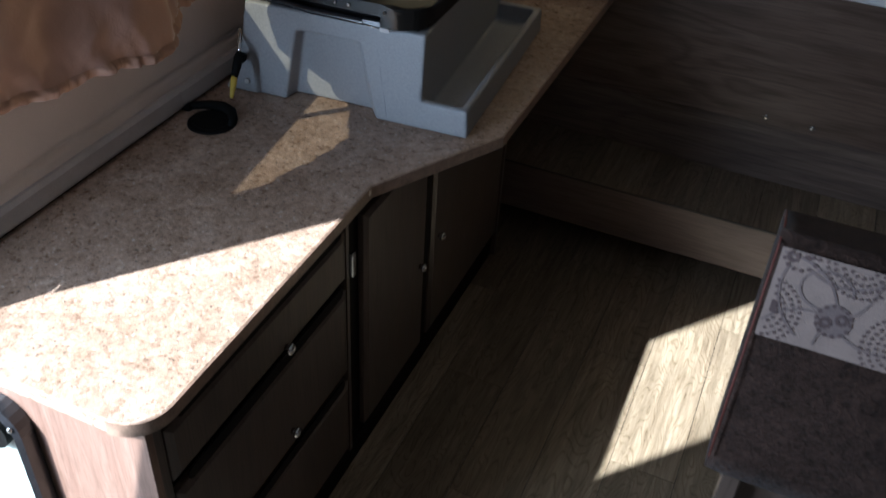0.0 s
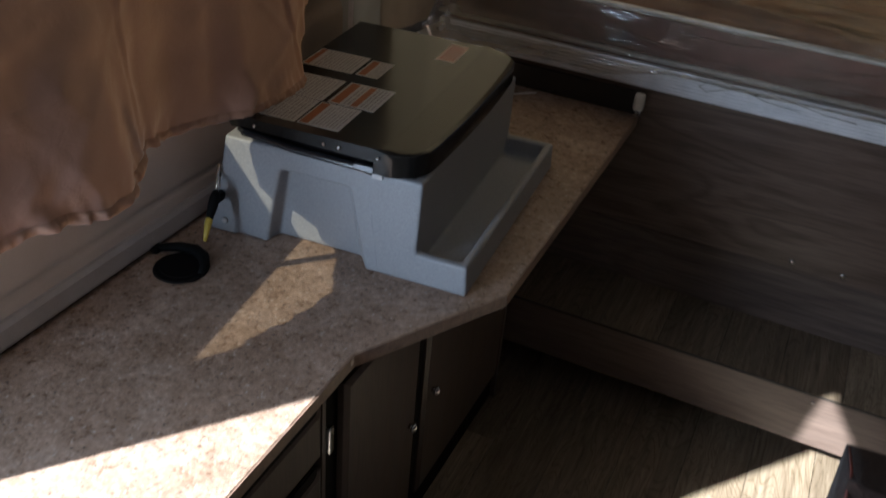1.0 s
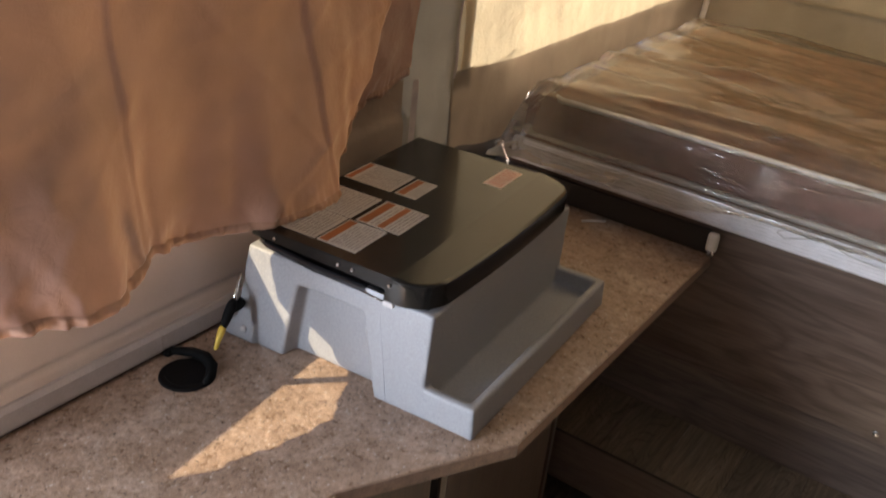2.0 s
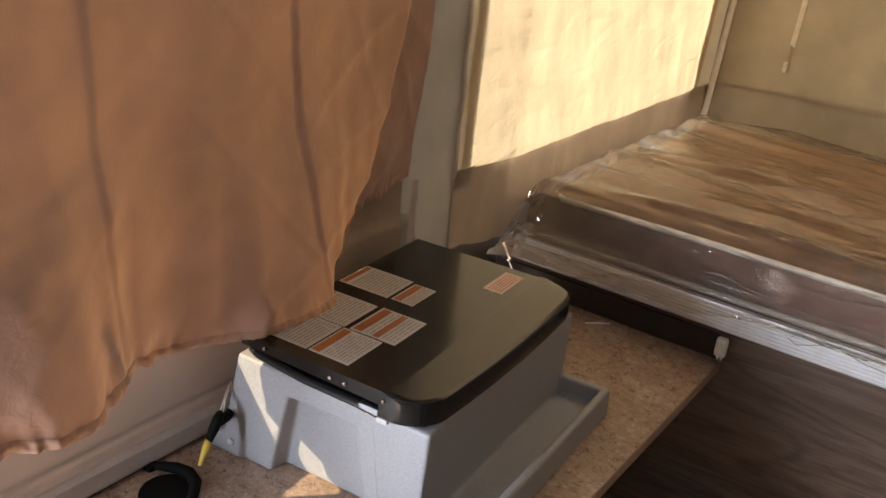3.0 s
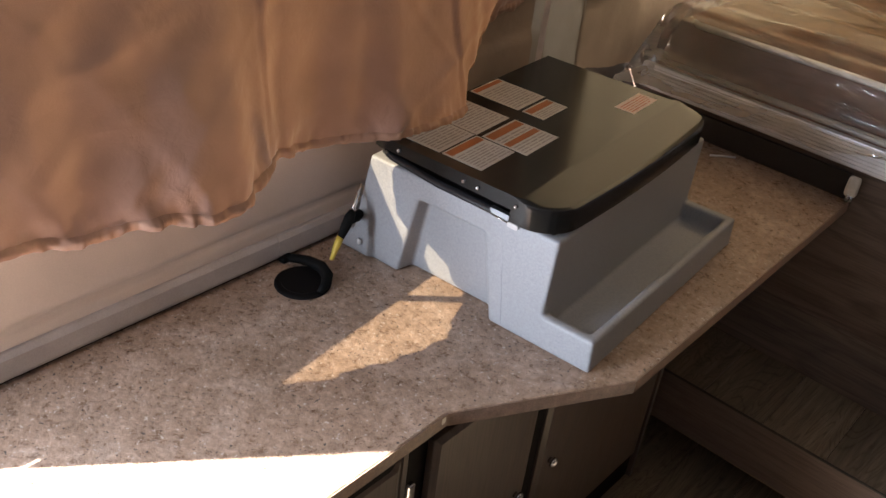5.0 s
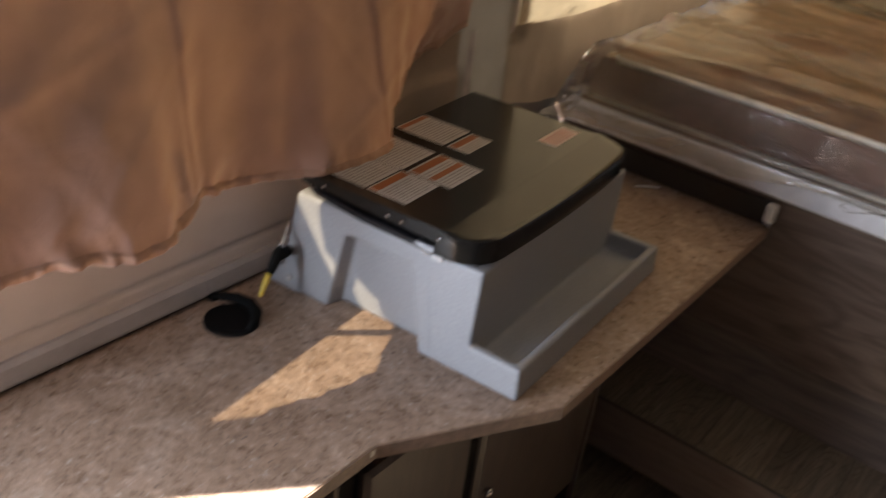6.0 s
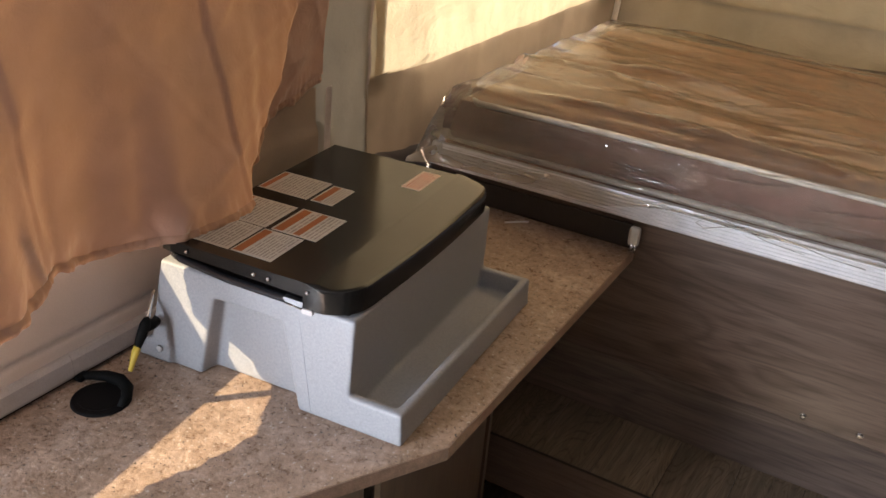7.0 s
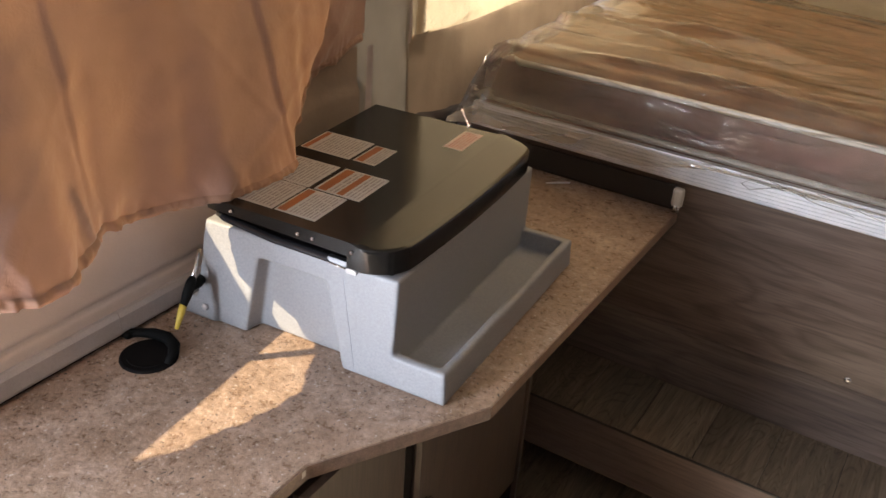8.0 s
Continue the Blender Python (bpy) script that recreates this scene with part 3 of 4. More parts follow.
def bunk_side(u, v, y0, y1, z0, z1, wob=0.008):
    y = y0 + (y1 - y0) * u
    z = z0 + (z1 - z0) * v
    lean = 0.10 * max(0, z - 0.95) * max(0, (y - 2.3) / 1.6)
    return Vector((-0.018 * (1 if wob == 0.008 else 0) + wob * (noise.noise((y * 4, z * 5, 1)) + 1.3 * noise.noise((y * 26, z * 3, 5))), y + lean, z))


part("skirt", sheet(lambda u, v: bunk_side(u, v, 2.278, 3.915, lerp(2.278 + 1.637 * u, [(2.30, 0.885), (2.48, 0.859), (2.60, 0.850)]), 1.078, 0.006), 70, 12), CANVAS_BROWN, bunk_tent, "brown canvas skirt below the window", smooth=True)
part("strip", sheet(lambda u, v: bunk_side(u, v, 2.262, 2.345, 1.04, 2.34, 0.002) - Vector((0.007, 0, 0)), 6, 40), CANVAS, bunk_tent, smooth=True)
part("strip", sheet(lambda u, v: bunk_side(u, v, 3.715, 3.985, 1.04, 2.34, 0.002) - Vector((0.006, 0, 0)), 6, 30), CANVAS, bunk_tent, smooth=True)


def win_curtain(u, v):
    y = 2.318 + u * (3.80 - 2.318)
    z = 1.072 + v * (2.34 - 1.072) + 0.012 * u
    p = bunk_side((y - 2.278) / 1.607, 0, 2.278, 3.885, z, z, 0.0)
    fold = 0.006 * noise.noise((y * 13 + z * 5, z * 6, 2)) + 0.0035 * noise.noise((y * 45 + z * 14, z * 9, 3)) + 0.010 * noise.noise((y * 3 + 2 * z, z * 2, 4))
    ease = min(1, max(0, (y - 2.345) / 0.16)) * min(1, max(0, (3.79 - y) / 0.12))
    p.x += -0.003 + 0.019 * ease + fold * (0.05 + 0.95 * ease)
    if u < 0.02:
        p.y -= 0.006 + 0.004 * math.sin(z * 21) + 0.002 * math.sin(z * 47)
    return p


part("window_curtain", sheet(win_curtain, 110, 70), CREAM, bunk_tent, "sunlit cream curtain drawn over the bunk window", smooth=True)
part("corner_pole", tube([(0.012, 3.865, 0.90), (0.018, 3.880, 1.0), (0.022, 3.925, 1.34), (0.03, 4.0, 2.1)], 0.011, 10), PIPING, bunk_tent, "pale tent pole", smooth=True)


def back_cloth(u, v, z0, z1):
    x = 0.0 + u * 2.05
    z = z0 + (z1 - z0) * v
    p = Vector((x, 3.905 + 0.10 * max(0, z - 0.95), z))
    p.y += 0.012 * noise.noise((x * 3 + z * 2.5, z * 4, 8)) + 0.007 * noise.noise((x * 12 + z * 5, z * 6, 9))
    return p


part("skirt", sheet(lambda u, v: back_cloth(u, v, 0.84, 1.098), 60, 10), CANVAS, bunk_tent, "olive canvas skirt", smooth=True)
part("corner_flap", sheet(lambda u, v: (-0.06 + 0.16 * u, 3.945 + 0.10 * max(0, v * 1.5 - 0.11), 0.84 + v * 1.5), 4, 10), CANVAS, bunk_tent)
part("back_panel", sheet(lambda u, v: back_cloth(u, v, 1.09, 2.34) - Vector((0, 0.008, 0)), 60, 40), CANVAS_LIGHT, bunk_tent, "light tan canvas back panel", smooth=True)
# Unseen roof and east panels, added to spread soft light over the bunk.
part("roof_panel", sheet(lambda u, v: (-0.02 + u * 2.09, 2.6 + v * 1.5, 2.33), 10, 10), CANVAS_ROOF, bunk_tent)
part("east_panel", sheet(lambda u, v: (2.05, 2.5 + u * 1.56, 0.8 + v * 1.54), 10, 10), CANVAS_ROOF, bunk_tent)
part("strap", sheet(lambda u, v: (0.246 + u * 0.018 + 0.012 * v, 3.895 + 0.1 * (0.25 + v * 0.7), 1.20 + v * 0.72), 2, 14), PIPING, bunk_tent, "pale webbing strap with a clip")
part("strap_clip", box(0.246, 0.262, 3.897, 3.912, 1.168, 1.205), WHITE_NYLON, bunk_tent, bevel=0.004)

# ---- counter and cabinet ----
C1, C2 = (0.463, 1.357), (0.612, 1.632)
corner = [(0.466 - 0.06 + 0.06 * math.cos(a), 0.718 + 0.06 + 0.06 * math.sin(a)) for a in (radians(-90 + 5 * k) for k in range(19))]
outline = [(0.0, 0.718)] + corner + [C1, C2, (0.612, END_Y - 0.016), (0.0, END_Y - 0.016)]
worktop = tagged(part("worktop", prism(outline, COUNTER_Z - 0.025, COUNTER_Z), COUNTER, bevel=0.0015),
                 "brown speckled laminate worktop with an angled front edge", "worktop")
inner = [(x - 0.02 if x < 0.1 else x + 0.0015, y) for x, y in outline]
edge_pts = corner + [C1, C2, (0.612, END_Y - 0.018)]


def band(points, off, z0, z1):
    """A strip that follows the edge, proud by off."""
    n = []
    for i, p in enumerate(points):
        a, b = Vector(points[max(i - 1, 0)]), Vector(points[min(i + 1, len(points) - 1)])
        d = (b - a).normalized()
        n.append((p[0] + d.y * off, p[1] - d.x * off))
    ring = [[(*p, z0), (*q, z0), (*q, z1), (*p, z1)] for p, q in zip(points, n)]
    return loft(ring)


part("edge_band", band(edge_pts, 0.0022, COUNTER_Z - 0.026, COUNTER_Z - 0.0015), EDGE, worktop, "brown laminate edge band", smooth="edges")
part("edge_tip", box(0.456, 0.4655, 1.344, 1.355, COUNTER_Z - 0.018, COUNTER_Z - 0.004), PIPING, worktop, "small pale block at the edge's corner", bevel=0.002)

FX = 0.448
cabinet = thing("galley_cabinet", (0.22, 1.45, 0), "dark walnut galley cabinet with drawers and doors", "cabinet")
CT = COUNTER_Z - 0.026
# Body and toe board are near-black, as the shade behind and below the doors.
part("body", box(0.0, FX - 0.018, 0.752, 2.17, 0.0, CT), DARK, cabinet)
part("end_panel", box(0.0, FX, 0.738, 0.752, 0.0, CT), CAB_END, cabinet, "reddish brown wood end panel", bevel=0.0015)
part("far_panel", box(0.0, FX, 2.17, 2.185, 0.0, CT), CABINET, cabinet, bevel=0.0015)
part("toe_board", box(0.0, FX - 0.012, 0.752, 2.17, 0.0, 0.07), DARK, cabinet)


def door(name, y0, y1, z0, z1, label=""):
    bm = loft([[(FX - 0.016, y0, z0), (FX - 0.016, y1, z0), (FX - 0.016, y1, z1), (FX - 0.016, y0, z1)],
               [(FX - 0.004, y0, z0), (FX - 0.004, y1, z0), (FX - 0.004, y1, z1), (FX - 0.004, y0, z1)],
               [(FX + 0.002, y0 + 0.012, z0 + 0.012), (FX + 0.002, y1 - 0.012, z0 + 0.012), (FX + 0.002, y1 - 0.012, z1 - 0.012), (FX + 0.002, y0 + 0.012, z1 - 0.012)]])
    return part(name, bm, CABINET, cabinet, label, bevel=0.001)


def rounded(x0, x1, z0, z1, r, n=6):
    pts = []
    for cx, cz, a0 in ((x1 - r, z0 + r, -90), (x1 - r, z1 - r, 0), (x0 + r, z1 - r, 90), (x0 + r, z0 + r, 180)):
        pts += [(cx + r * math.cos(radians(a0 + 90 * k / n)), cz + r * math.sin(radians(a0 + 90 * k / n))) for k in range(n + 1)]
    return pts


def knob(y, z, parent):
    bm = disc((FX + 0.002, y, z), 0.006, 0.010, "x", 12)
    disc((FX + 0.010, y, z), 0.011, 0.009, "x", 16, bm, dome=1)
    return part("knob", bm, CHROME, parent, "small chrome knob", smooth=True)


for z0, z1, yk, zk in ((0.570, 0.680, 1.073, 0.583), (0.325, 0.542, 1.073, 0.372), (0.09, 0.297, 1.072, 0.16)):
    d = door("drawer_front", 0.775, 1.290, z0, z1)
    knob(yk, zk, d)
    # No hole is cut: a near-black plate paints the finger slot's shade.
    slot = rounded(0.80, 1.268, z1 + 0.002, z1 + 0.026, 0.0115, 5)
    part("finger_slot", loft([[(FX + 0.0005, y, z) for y, z in slot], [(FX + 0.0030, y, z) for y, z in slot]]), DARK, d, "rounded near-black plate as the finger slot's shade")
d = door("cabinet_door", 1.362, 1.655, 0.09, 0.668)
knob(1.622, 0.358, d)
d = door("cabinet_door", 1.690, 2.160, 0.09, 0.705)
knob(1.727, 0.376, d)
latch = part("latch_plate", box(FX - 0.004, FX + 0.006, 1.304, 1.318, 0.562, 0.618), CHROME, cabinet, "narrow chrome latch", bevel=0.003)
part("stile", box(FX - 0.02, FX - 0.002, 1.292, 1.303, 0.07, CT), CABINET, cabinet, bevel=0.001)
part("top_rail", box(FX - 0.02, FX - 0.004, 1.326, 2.17, CT - 0.008, CT), CABINET, cabinet)
# Near-black strip painted as the shade between the two doors.
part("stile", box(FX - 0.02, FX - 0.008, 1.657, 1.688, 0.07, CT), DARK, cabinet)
part("stile", box(FX - 0.02, FX - 0.006, 0.752, 0.773, 0.07, CT), CABINET, cabinet)

# framed hatch on the cabinet's end
hatch = thing("storage_hatch", (0.11, 0.738, 0.50), "black rimmed hatch with a pale green inner panel", "hatch")


ro, ri = rounded(-0.0, 0.236, 0.28, 0.672, 0.05), rounded(0.008, 0.228, 0.288, 0.664, 0.043)
part("rim", loft([[(x, 0.737, z) for x, z in ro], [(x, 0.712, z) for x, z in ro], [(x, 0.706, z) for x, z in ri], [(x, 0.730, z) for x, z in ri]], caps=False), BLACK_GLOSS, hatch, "glossy black rim", smooth=False)
part("inner_panel", loft([[(x, 0.7365, z) for x, z in ri], [(x, 0.730, z) for x, z in ri]]), PALE_GREEN, hatch, "pale green inner panel")
part("catch", disc((0.165, 0.730, 0.600), 0.034, -0.016, "y", 20), RUBBER, hatch, "dark round catch", smooth=False)
screw((0.224, 0.708, 0.640), "-y", 0.005, hatch)

# ---- stove ----
# It stands a little turned on the worktop: u runs along its front, w towards its back.
stove = thing("camp_stove", (0.30, 1.86, COUNTER_Z), "black lidded camp stove in a grey moulded plastic base", "stove")
STOVE = Matrix.Translation((0.553, 1.583, 0)) @ Matrix.Rotation(radians(4.5), 4, "Z")
TOP = 0.938


def stove_part(name, bm, mats, parent=None, label="", smooth=False, bevel=0.0):
    bmesh.ops.transform(bm, matrix=STOVE, verts=bm.verts)
    return part(name, bm, mats, parent or stove, label, smooth, bevel)


def solid(bm, name):
    me = bpy.data.meshes.new(name)
    bmesh.ops.recalc_face_normals(bm, faces=bm.faces)
    bm.to_mesh(me)
    bm.free()
    return new(name, me)


def carved(body, joined, cut, voxel=0.0, rounds=0):
    """The mesh of body with some solids joined on and others cut away, its edges rounded."""
    for ob, how in [(o, "UNION") for o in joined] + [(o, "DIFFERENCE") for o in cut]:
        mod = body.modifiers.new("carve", "BOOLEAN")
        mod.operation, mod.object, mod.solver = how, ob, "EXACT"
    if voxel:
        mod = body.modifiers.new("skin", "REMESH")
        mod.mode, mod.voxel_size = "VOXEL", voxel
        mod = body.modifiers.new("round", "SMOOTH")
        mod.factor, mod.iterations = 0.5, rounds
    bpy.context.view_layer.update()
    me = bpy.data.meshes.new_from_object(body.evaluated_get(bpy.context.evaluated_depsgraph_get()))
    for ob in (body, *joined, *cut):
        bpy.data.objects.remove(ob)
    bm = bmesh.new()
    bm.from_mesh(me)
    bpy.data.meshes.remove(me)
    return bm


def block(bottom, top, z0, z1):
    """A solid between two rectangles (u0, u1, w0, w1), one at each height."""
    return loft([[(r[0], r[2], z), (r[1], r[2], z), (r[1], r[3], z), (r[0], r[3], z)] for r, z in ((bottom, z0), (top, z1))])


Z0 = COUNTER_Z
body = solid(block((-0.500, -0.097, 0.0, 0.549), (-0.471, -0.094, 0.010, 0.543), Z0, TOP), "body")
tray_floor = solid(block((-0.20, 0.001, 0.0, 0.549), (-0.20, 0.001, 0.001, 0.549), Z0, 0.767), "tray_floor")
rims = [solid(loft([[(-0.020, 0.001, Z0), (0.001, 0.001, Z0), (0.009, 0.548, Z0), (-0.012, 0.548, Z0)],
                    [(-0.018, 0.003, 0.803), (-0.002, 0.003, 0.803), (0.006, 0.546, 0.803), (-0.010, 0.546, 0.803)]]), "rim"),
        solid(block((-0.15, 0.000, 0.0, 0.026), (-0.15, -0.002, 0.003, 0.022), Z0, 0.803), "rim"),
        solid(block((-0.15, 0.008, 0.524, 0.549), (-0.15, 0.006, 0.528, 0.546), Z0, 0.803), "rim")]
lug = solid(block((-0.524, -0.45, -0.006, 0.085), (-0.506, -0.45, 0.000, 0.080), Z0, 0.781), "lug")
niche = solid(loft([[(-0.3945, -0.02, 0.72), (-0.170, -0.02, 0.72), (-0.2075, 0.035, 0.72), (-0.3845, 0.035, 0.72)],
                    [(-0.3670, -0.02, 0.902), (-0.213, -0.02, 0.902), (-0.2380, 0.035, 0.893), (-0.3560, 0.035, 0.893)]]), "niche")
base_bm = carved(body, [tray_floor, *rims, lug], [niche], 0.0029, 14)
stove_part("base", base_bm, GREY, label="grey moulded plastic base with a side tray", smooth=True)
for u, w in ((-0.4715, -0.0045),):
    stove_part("screw_head", disc((u, w, 0.770), 0.0065, -0.004, "y", 12, dome=1), ALU_DULL, smooth=True)
stove_part("mould_seam", loft([[(u - 0.0006, w, z), (u + 0.0006, w, z), (u + 0.0006, w + 0.002, z), (u - 0.0006, w + 0.002, z)]
                               for u, w, z in ((-0.166, -0.0004, 0.752), (-0.183, 0.0050, 0.848), (-0.195, 0.0085, 0.915))]), SEAM, label="faint mould seam")
stove_part("burner_box", block((-0.446, -0.112, 0.022, 0.520), (-0.446, -0.112, 0.022, 0.520), TOP - 0.01, 0.956), BLACK, bevel=0.004)

LID_Z, LID_B, LW0, LW1 = 0.990, 0.944, -0.006, 0.543


def lid_right(w):
    u = -0.084 - 0.16 * (w - 0.30) ** 2
    for dd, r in ((w - LW0, 0.062), (LW1 - w, 0.050)):
        if dd < r:
            u -= r - math.sqrt(max(0, r * r - (r - dd) ** 2))
    return u


ws = [LW0 + 0.062 * (1 - math.cos(radians(9 * k))) for k in range(1, 11)] + [LW0 + 0.075 + k * 0.0305 for k in range(14)]
ws += [LW1 - 0.05 * (1 - math.cos(radians(9 * k))) for k in range(10, 4, -1)] + [0.5348, 0.5352, 0.5385, 0.5415]
rings = []
for w in ws:
    ur = lid_right(w)
    ul = -0.460 + 0.012 * max(0, 1 - (w - LW0) / 0.012) if w < 0.535 else -0.178
    crease = min(-0.164, ur - 0.03)
    rings.append([(ul, w, LID_B + 0.012), (ul, w, LID_Z - 0.005), (min(ul + 0.005, crease - 0.006), w, LID_Z), (crease - 0.004, w, LID_Z), (crease, w, LID_Z), (crease + 0.002, w, LID_Z - 0.00025), (crease + 0.007, w, LID_Z - 0.0007),
                  (ur - 0.011, w, LID_Z - 0.0044), (ur - 0.006, w, LID_Z - 0.0051), (ur - 0.002, w, LID_Z - 0.0068), (ur, w, LID_Z - 0.0115), (ur, w, LID_B), (ur - 0.012, w, LID_B)])
slot_cut = solid(loft([[(-0.470, w, z0), (-0.179, w, z1), (-0.179, w, z2), (-0.470, w, z3)] for w, z0, z1, z2, z3 in ((-0.02, 0.93, 0.93, 0.9655, 0.9720), (0.016, 0.93, 0.93, 0.9655, 0.9720))]), "slot_cut")
lid = stove_part("lid", carved(solid(loft(rings), "lid"), [], [slot_cut]), BLACK, label="black enamelled steel lid with warning labels", smooth="edges", bevel=0.0016)
# Near-black backing paints the depth shade at the back of the cut slot.
stove_part("slot", block((-0.442, -0.180, 0.0155, 0.019), (-0.442, -0.180, 0.0155, 0.019), 0.944, 0.973), DARK, lid, "near-black backing as shade in the slot under the lid's edge")
# rounded lower lip that closes the slot from below
lip = []
for k in range(25):
    f = k / 24
    u = -0.440 + 0.258 * f
    end = min(1, f / 0.07)
    z = 0.9590 - 0.011 * min(1, f / 0.45) - 0.003 * f
    h, d = 0.0070 * (0.45 + 0.55 * end), 0.010 * (0.35 + 0.65 * end)
    lip.append([(u, 0.006 + d * math.cos(a) * (1.0 if math.cos(a) < 0 else 0.8), z + h * math.sin(a)) for a in (2 * math.pi * q / 12 for q in range(12))])
stove_part("front_lip", loft(lip), BLACK_GLOSS, lid, "glossy black lower lip", smooth=True)
stove_part("latch", loft([[(u, -0.0055, z0), (u, 0.006, z0), (u, 0.006, z1), (u, -0.0035, z1)] for u, z0, z1 in ((-0.216, 0.9515, 0.9535), (-0.211, 0.9455, 0.9540), (-0.1795, 0.9435, 0.9535))]), STEEL, lid, "dull metal latch", bevel=0.001)
stove_part("latch_edge", tube([(-0.212, -0.0065, 0.9450), (-0.1795, -0.0065, 0.9428)], 0.0013, 8), CHROME, lid, "bright latch edge", smooth=True)
tab = rounded(-0.180, -0.160, 0.9365, 0.9450, 0.003, 4)
stove_part("latch_tab", loft([[(u, w, z) for u, z in tab] for w in (-0.0080, 0.0)]), ALU_DULL, lid, "small metal tab", bevel=0.001)
for u, z in ((-0.2692, 0.977), (-0.2415, 0.977), (-0.1705, 0.9745), (-0.4000, 0.979)):
    stove_part("rivet", disc((u, LW0 + 0.001, z), 0.0037, -0.0046, "y", 10, dome=1), CHROME, lid, smooth=True)
stove_part("rivet", disc((-0.4560, 0.232, LID_Z - 0.002), 0.004, 0.005, "z", 10, dome=1), CHROME, lid, smooth=True)


def warning_label(x0, x1, y0, y1, bars, lines, paper=PAPER, ink=INK, head=ORANGE):
    """A printed sticker; its lines run along w. bars: u-spans of coloured bands; lines: u-spans of print rows."""
    z = LID_Z + 0.0006
    bm = box(x0, x1, y0, y1, LID_Z - 0.0005, z)
    w = x1 - x0
    for a, b in bars:
        box(x0 + a * w, x0 + b * w, y0 + 0.004, y1 - 0.004, z, z + 0.0004, bm, 1)
    rnd = random.Random(int(x0 * 1000) + int(y0 * 1000))
    for a, b, n in lines:
        for k in range(n):
            c = x0 + w * (a + (b - a) * (k + 0.3) / n)
            yy = y0 + 0.006
            while yy < y1 - 0.012:
                run = min(rnd.uniform(0.008, 0.03), y1 - 0.006 - yy)
                box(c, c + w * (b - a) / n * 0.42, yy, yy + run, z, z + 0.0003, bm, 2)
                yy += run + rnd.uniform(0.002, 0.004)
    return stove_part("warning_label", bm, [paper, head, ink], lid, "pale warning sticker with orange bands and fine print")


warning_label(-0.452, -0.345, 0.258, 0.348, [(0.03, 0.13)], [(0.2, 0.95, 11)])
warning_label(-0.338, -0.292, 0.260, 0.342, [(0.08, 0.40)], [(0.48, 0.95, 4)])
warning_label(-0.441, -0.337, 0.120, 0.219, [(0.03, 0.15)], [(0.2, 0.95, 11)])
warning_label(-0.441, -0.339, 0.021, 0.1175, [], [(0.06, 0.95, 13)])
warning_label(-0.327, -0.237, 0.121, 0.221, [(0.05, 0.24), (0.47, 0.61)], [(0.28, 0.45, 2), (0.64, 0.96, 4)])
warning_label(-0.335, -0.257, 0.022, 0.117, [(0.04, 0.24)], [(0.3, 0.95, 8)])
warning_label(-0.234, -0.194, 0.415, 0.511, [], [(0.15, 0.9, 5)], PAPER_PINK, RED)

# gas hose with a capped quick coupling, standing out of the wall
hose = thing("gas_coupling", (0.075, 1.50, COUNTER_Z), "black gas hose end with a yellow cap and metal fitting", "hose")
part("fitting", tube([(0.070, 1.550, 0.878), (0.080, 1.531, 0.860), (0.093, 1.511, 0.846)], [0.0030, 0.0034, 0.0040], 10), CHROME, hose, "metal fitting", smooth=True)
part("sleeve", tube([(0.092, 1.512, 0.848), (0.094, 1.504, 0.840), (0.096, 1.493, 0.826), (0.097, 1.481, 0.808)], [0.0062, 0.0092, 0.0088, 0.0062], 14), RUBBER, hose, "black rubber sleeve", smooth=True)
part("elbow", tube([(0.095, 1.500, 0.834), (0.085, 1.530, 0.826), (0.060, 1.566, 0.812), (0.046, 1.590, 0.790)], [0.0080, 0.0085, 0.0085, 0.0080], 12), RUBBER, hose, "black hose running in behind the base", smooth=True)
part("cap", tube([(0.0968, 1.482, 0.810), (0.098, 1.475, 0.800), (0.101, 1.466, 0.790), (0.104, 1.456, 0.777)], [0.0062, 0.0066, 0.0052, 0.0034], 12), YELLOW, hose, "yellow cap", smooth=True)

drain = thing("hose_outlet", (0.084, 1.403, COUNTER_Z), "black round hose outlet with a curved rubber flap", "outlet")
part("ring", tube([(0.090, 1.405, COUNTER_Z), (0.090, 1.405, COUNTER_Z + 0.003), (0.090, 1.405, COUNTER_Z + 0.0045)], [0.048, 0.047, 0.044], 32), DARK, drain, "black outlet ring")
# Flat near-black disc stands for the shaded inside of the outlet.
part("well", disc((0.090, 1.405, COUNTER_Z + 0.0045), 0.036, 0.001, "z", 28), DARK, drain, "near-black disc as the well's shade")
part("flap", tube([(0.020, 1.424, 0.751), (0.036, 1.436, 0.753), (0.058, 1.446, 0.755), (0.086, 1.450, 0.756), (0.110, 1.442, 0.755), (0.126, 1.425, 0.752), (0.132, 1.405, 0.748)],
                  [0.006, 0.008, 0.0095, 0.0105, 0.0105, 0.009, 0.005], 12), RUBBER, drain, "curved black rubber flap", smooth=True)
part("foot", box(0.004, 0.030, 1.414, 1.436, COUNTER_Z, 0.757), RUBBER, drain, bevel=0.005)

clip = thing("metal_clip", (0.325, 2.475, COUNTER_Z), "small bright metal clip lying on the worktop", "clip")
part("wire", tube([(0.302, 2.455, COUNTER_Z + 0.002), (0.324, 2.476, COUNTER_Z + 0.0025), (0.347, 2.496, COUNTER_Z + 0.002)], 0.0026, 8), ALU, clip, smooth=True)

bracket = thing("roller_bracket", (0.612, 2.49, 0.80), "small worn white nylon bracket under the bunk rail", "bracket")
bm = box(0.600, 0.626, 2.486, 2.506, 0.765, 0.812)
part("block", bm, WHITE_NYLON, bracket, bevel=0.007)
part("pin", tube([(0.612, 2.487, 0.772), (0.612, 2.487, 0.755)], 0.004, 8), CHROME, bracket, smooth=True)
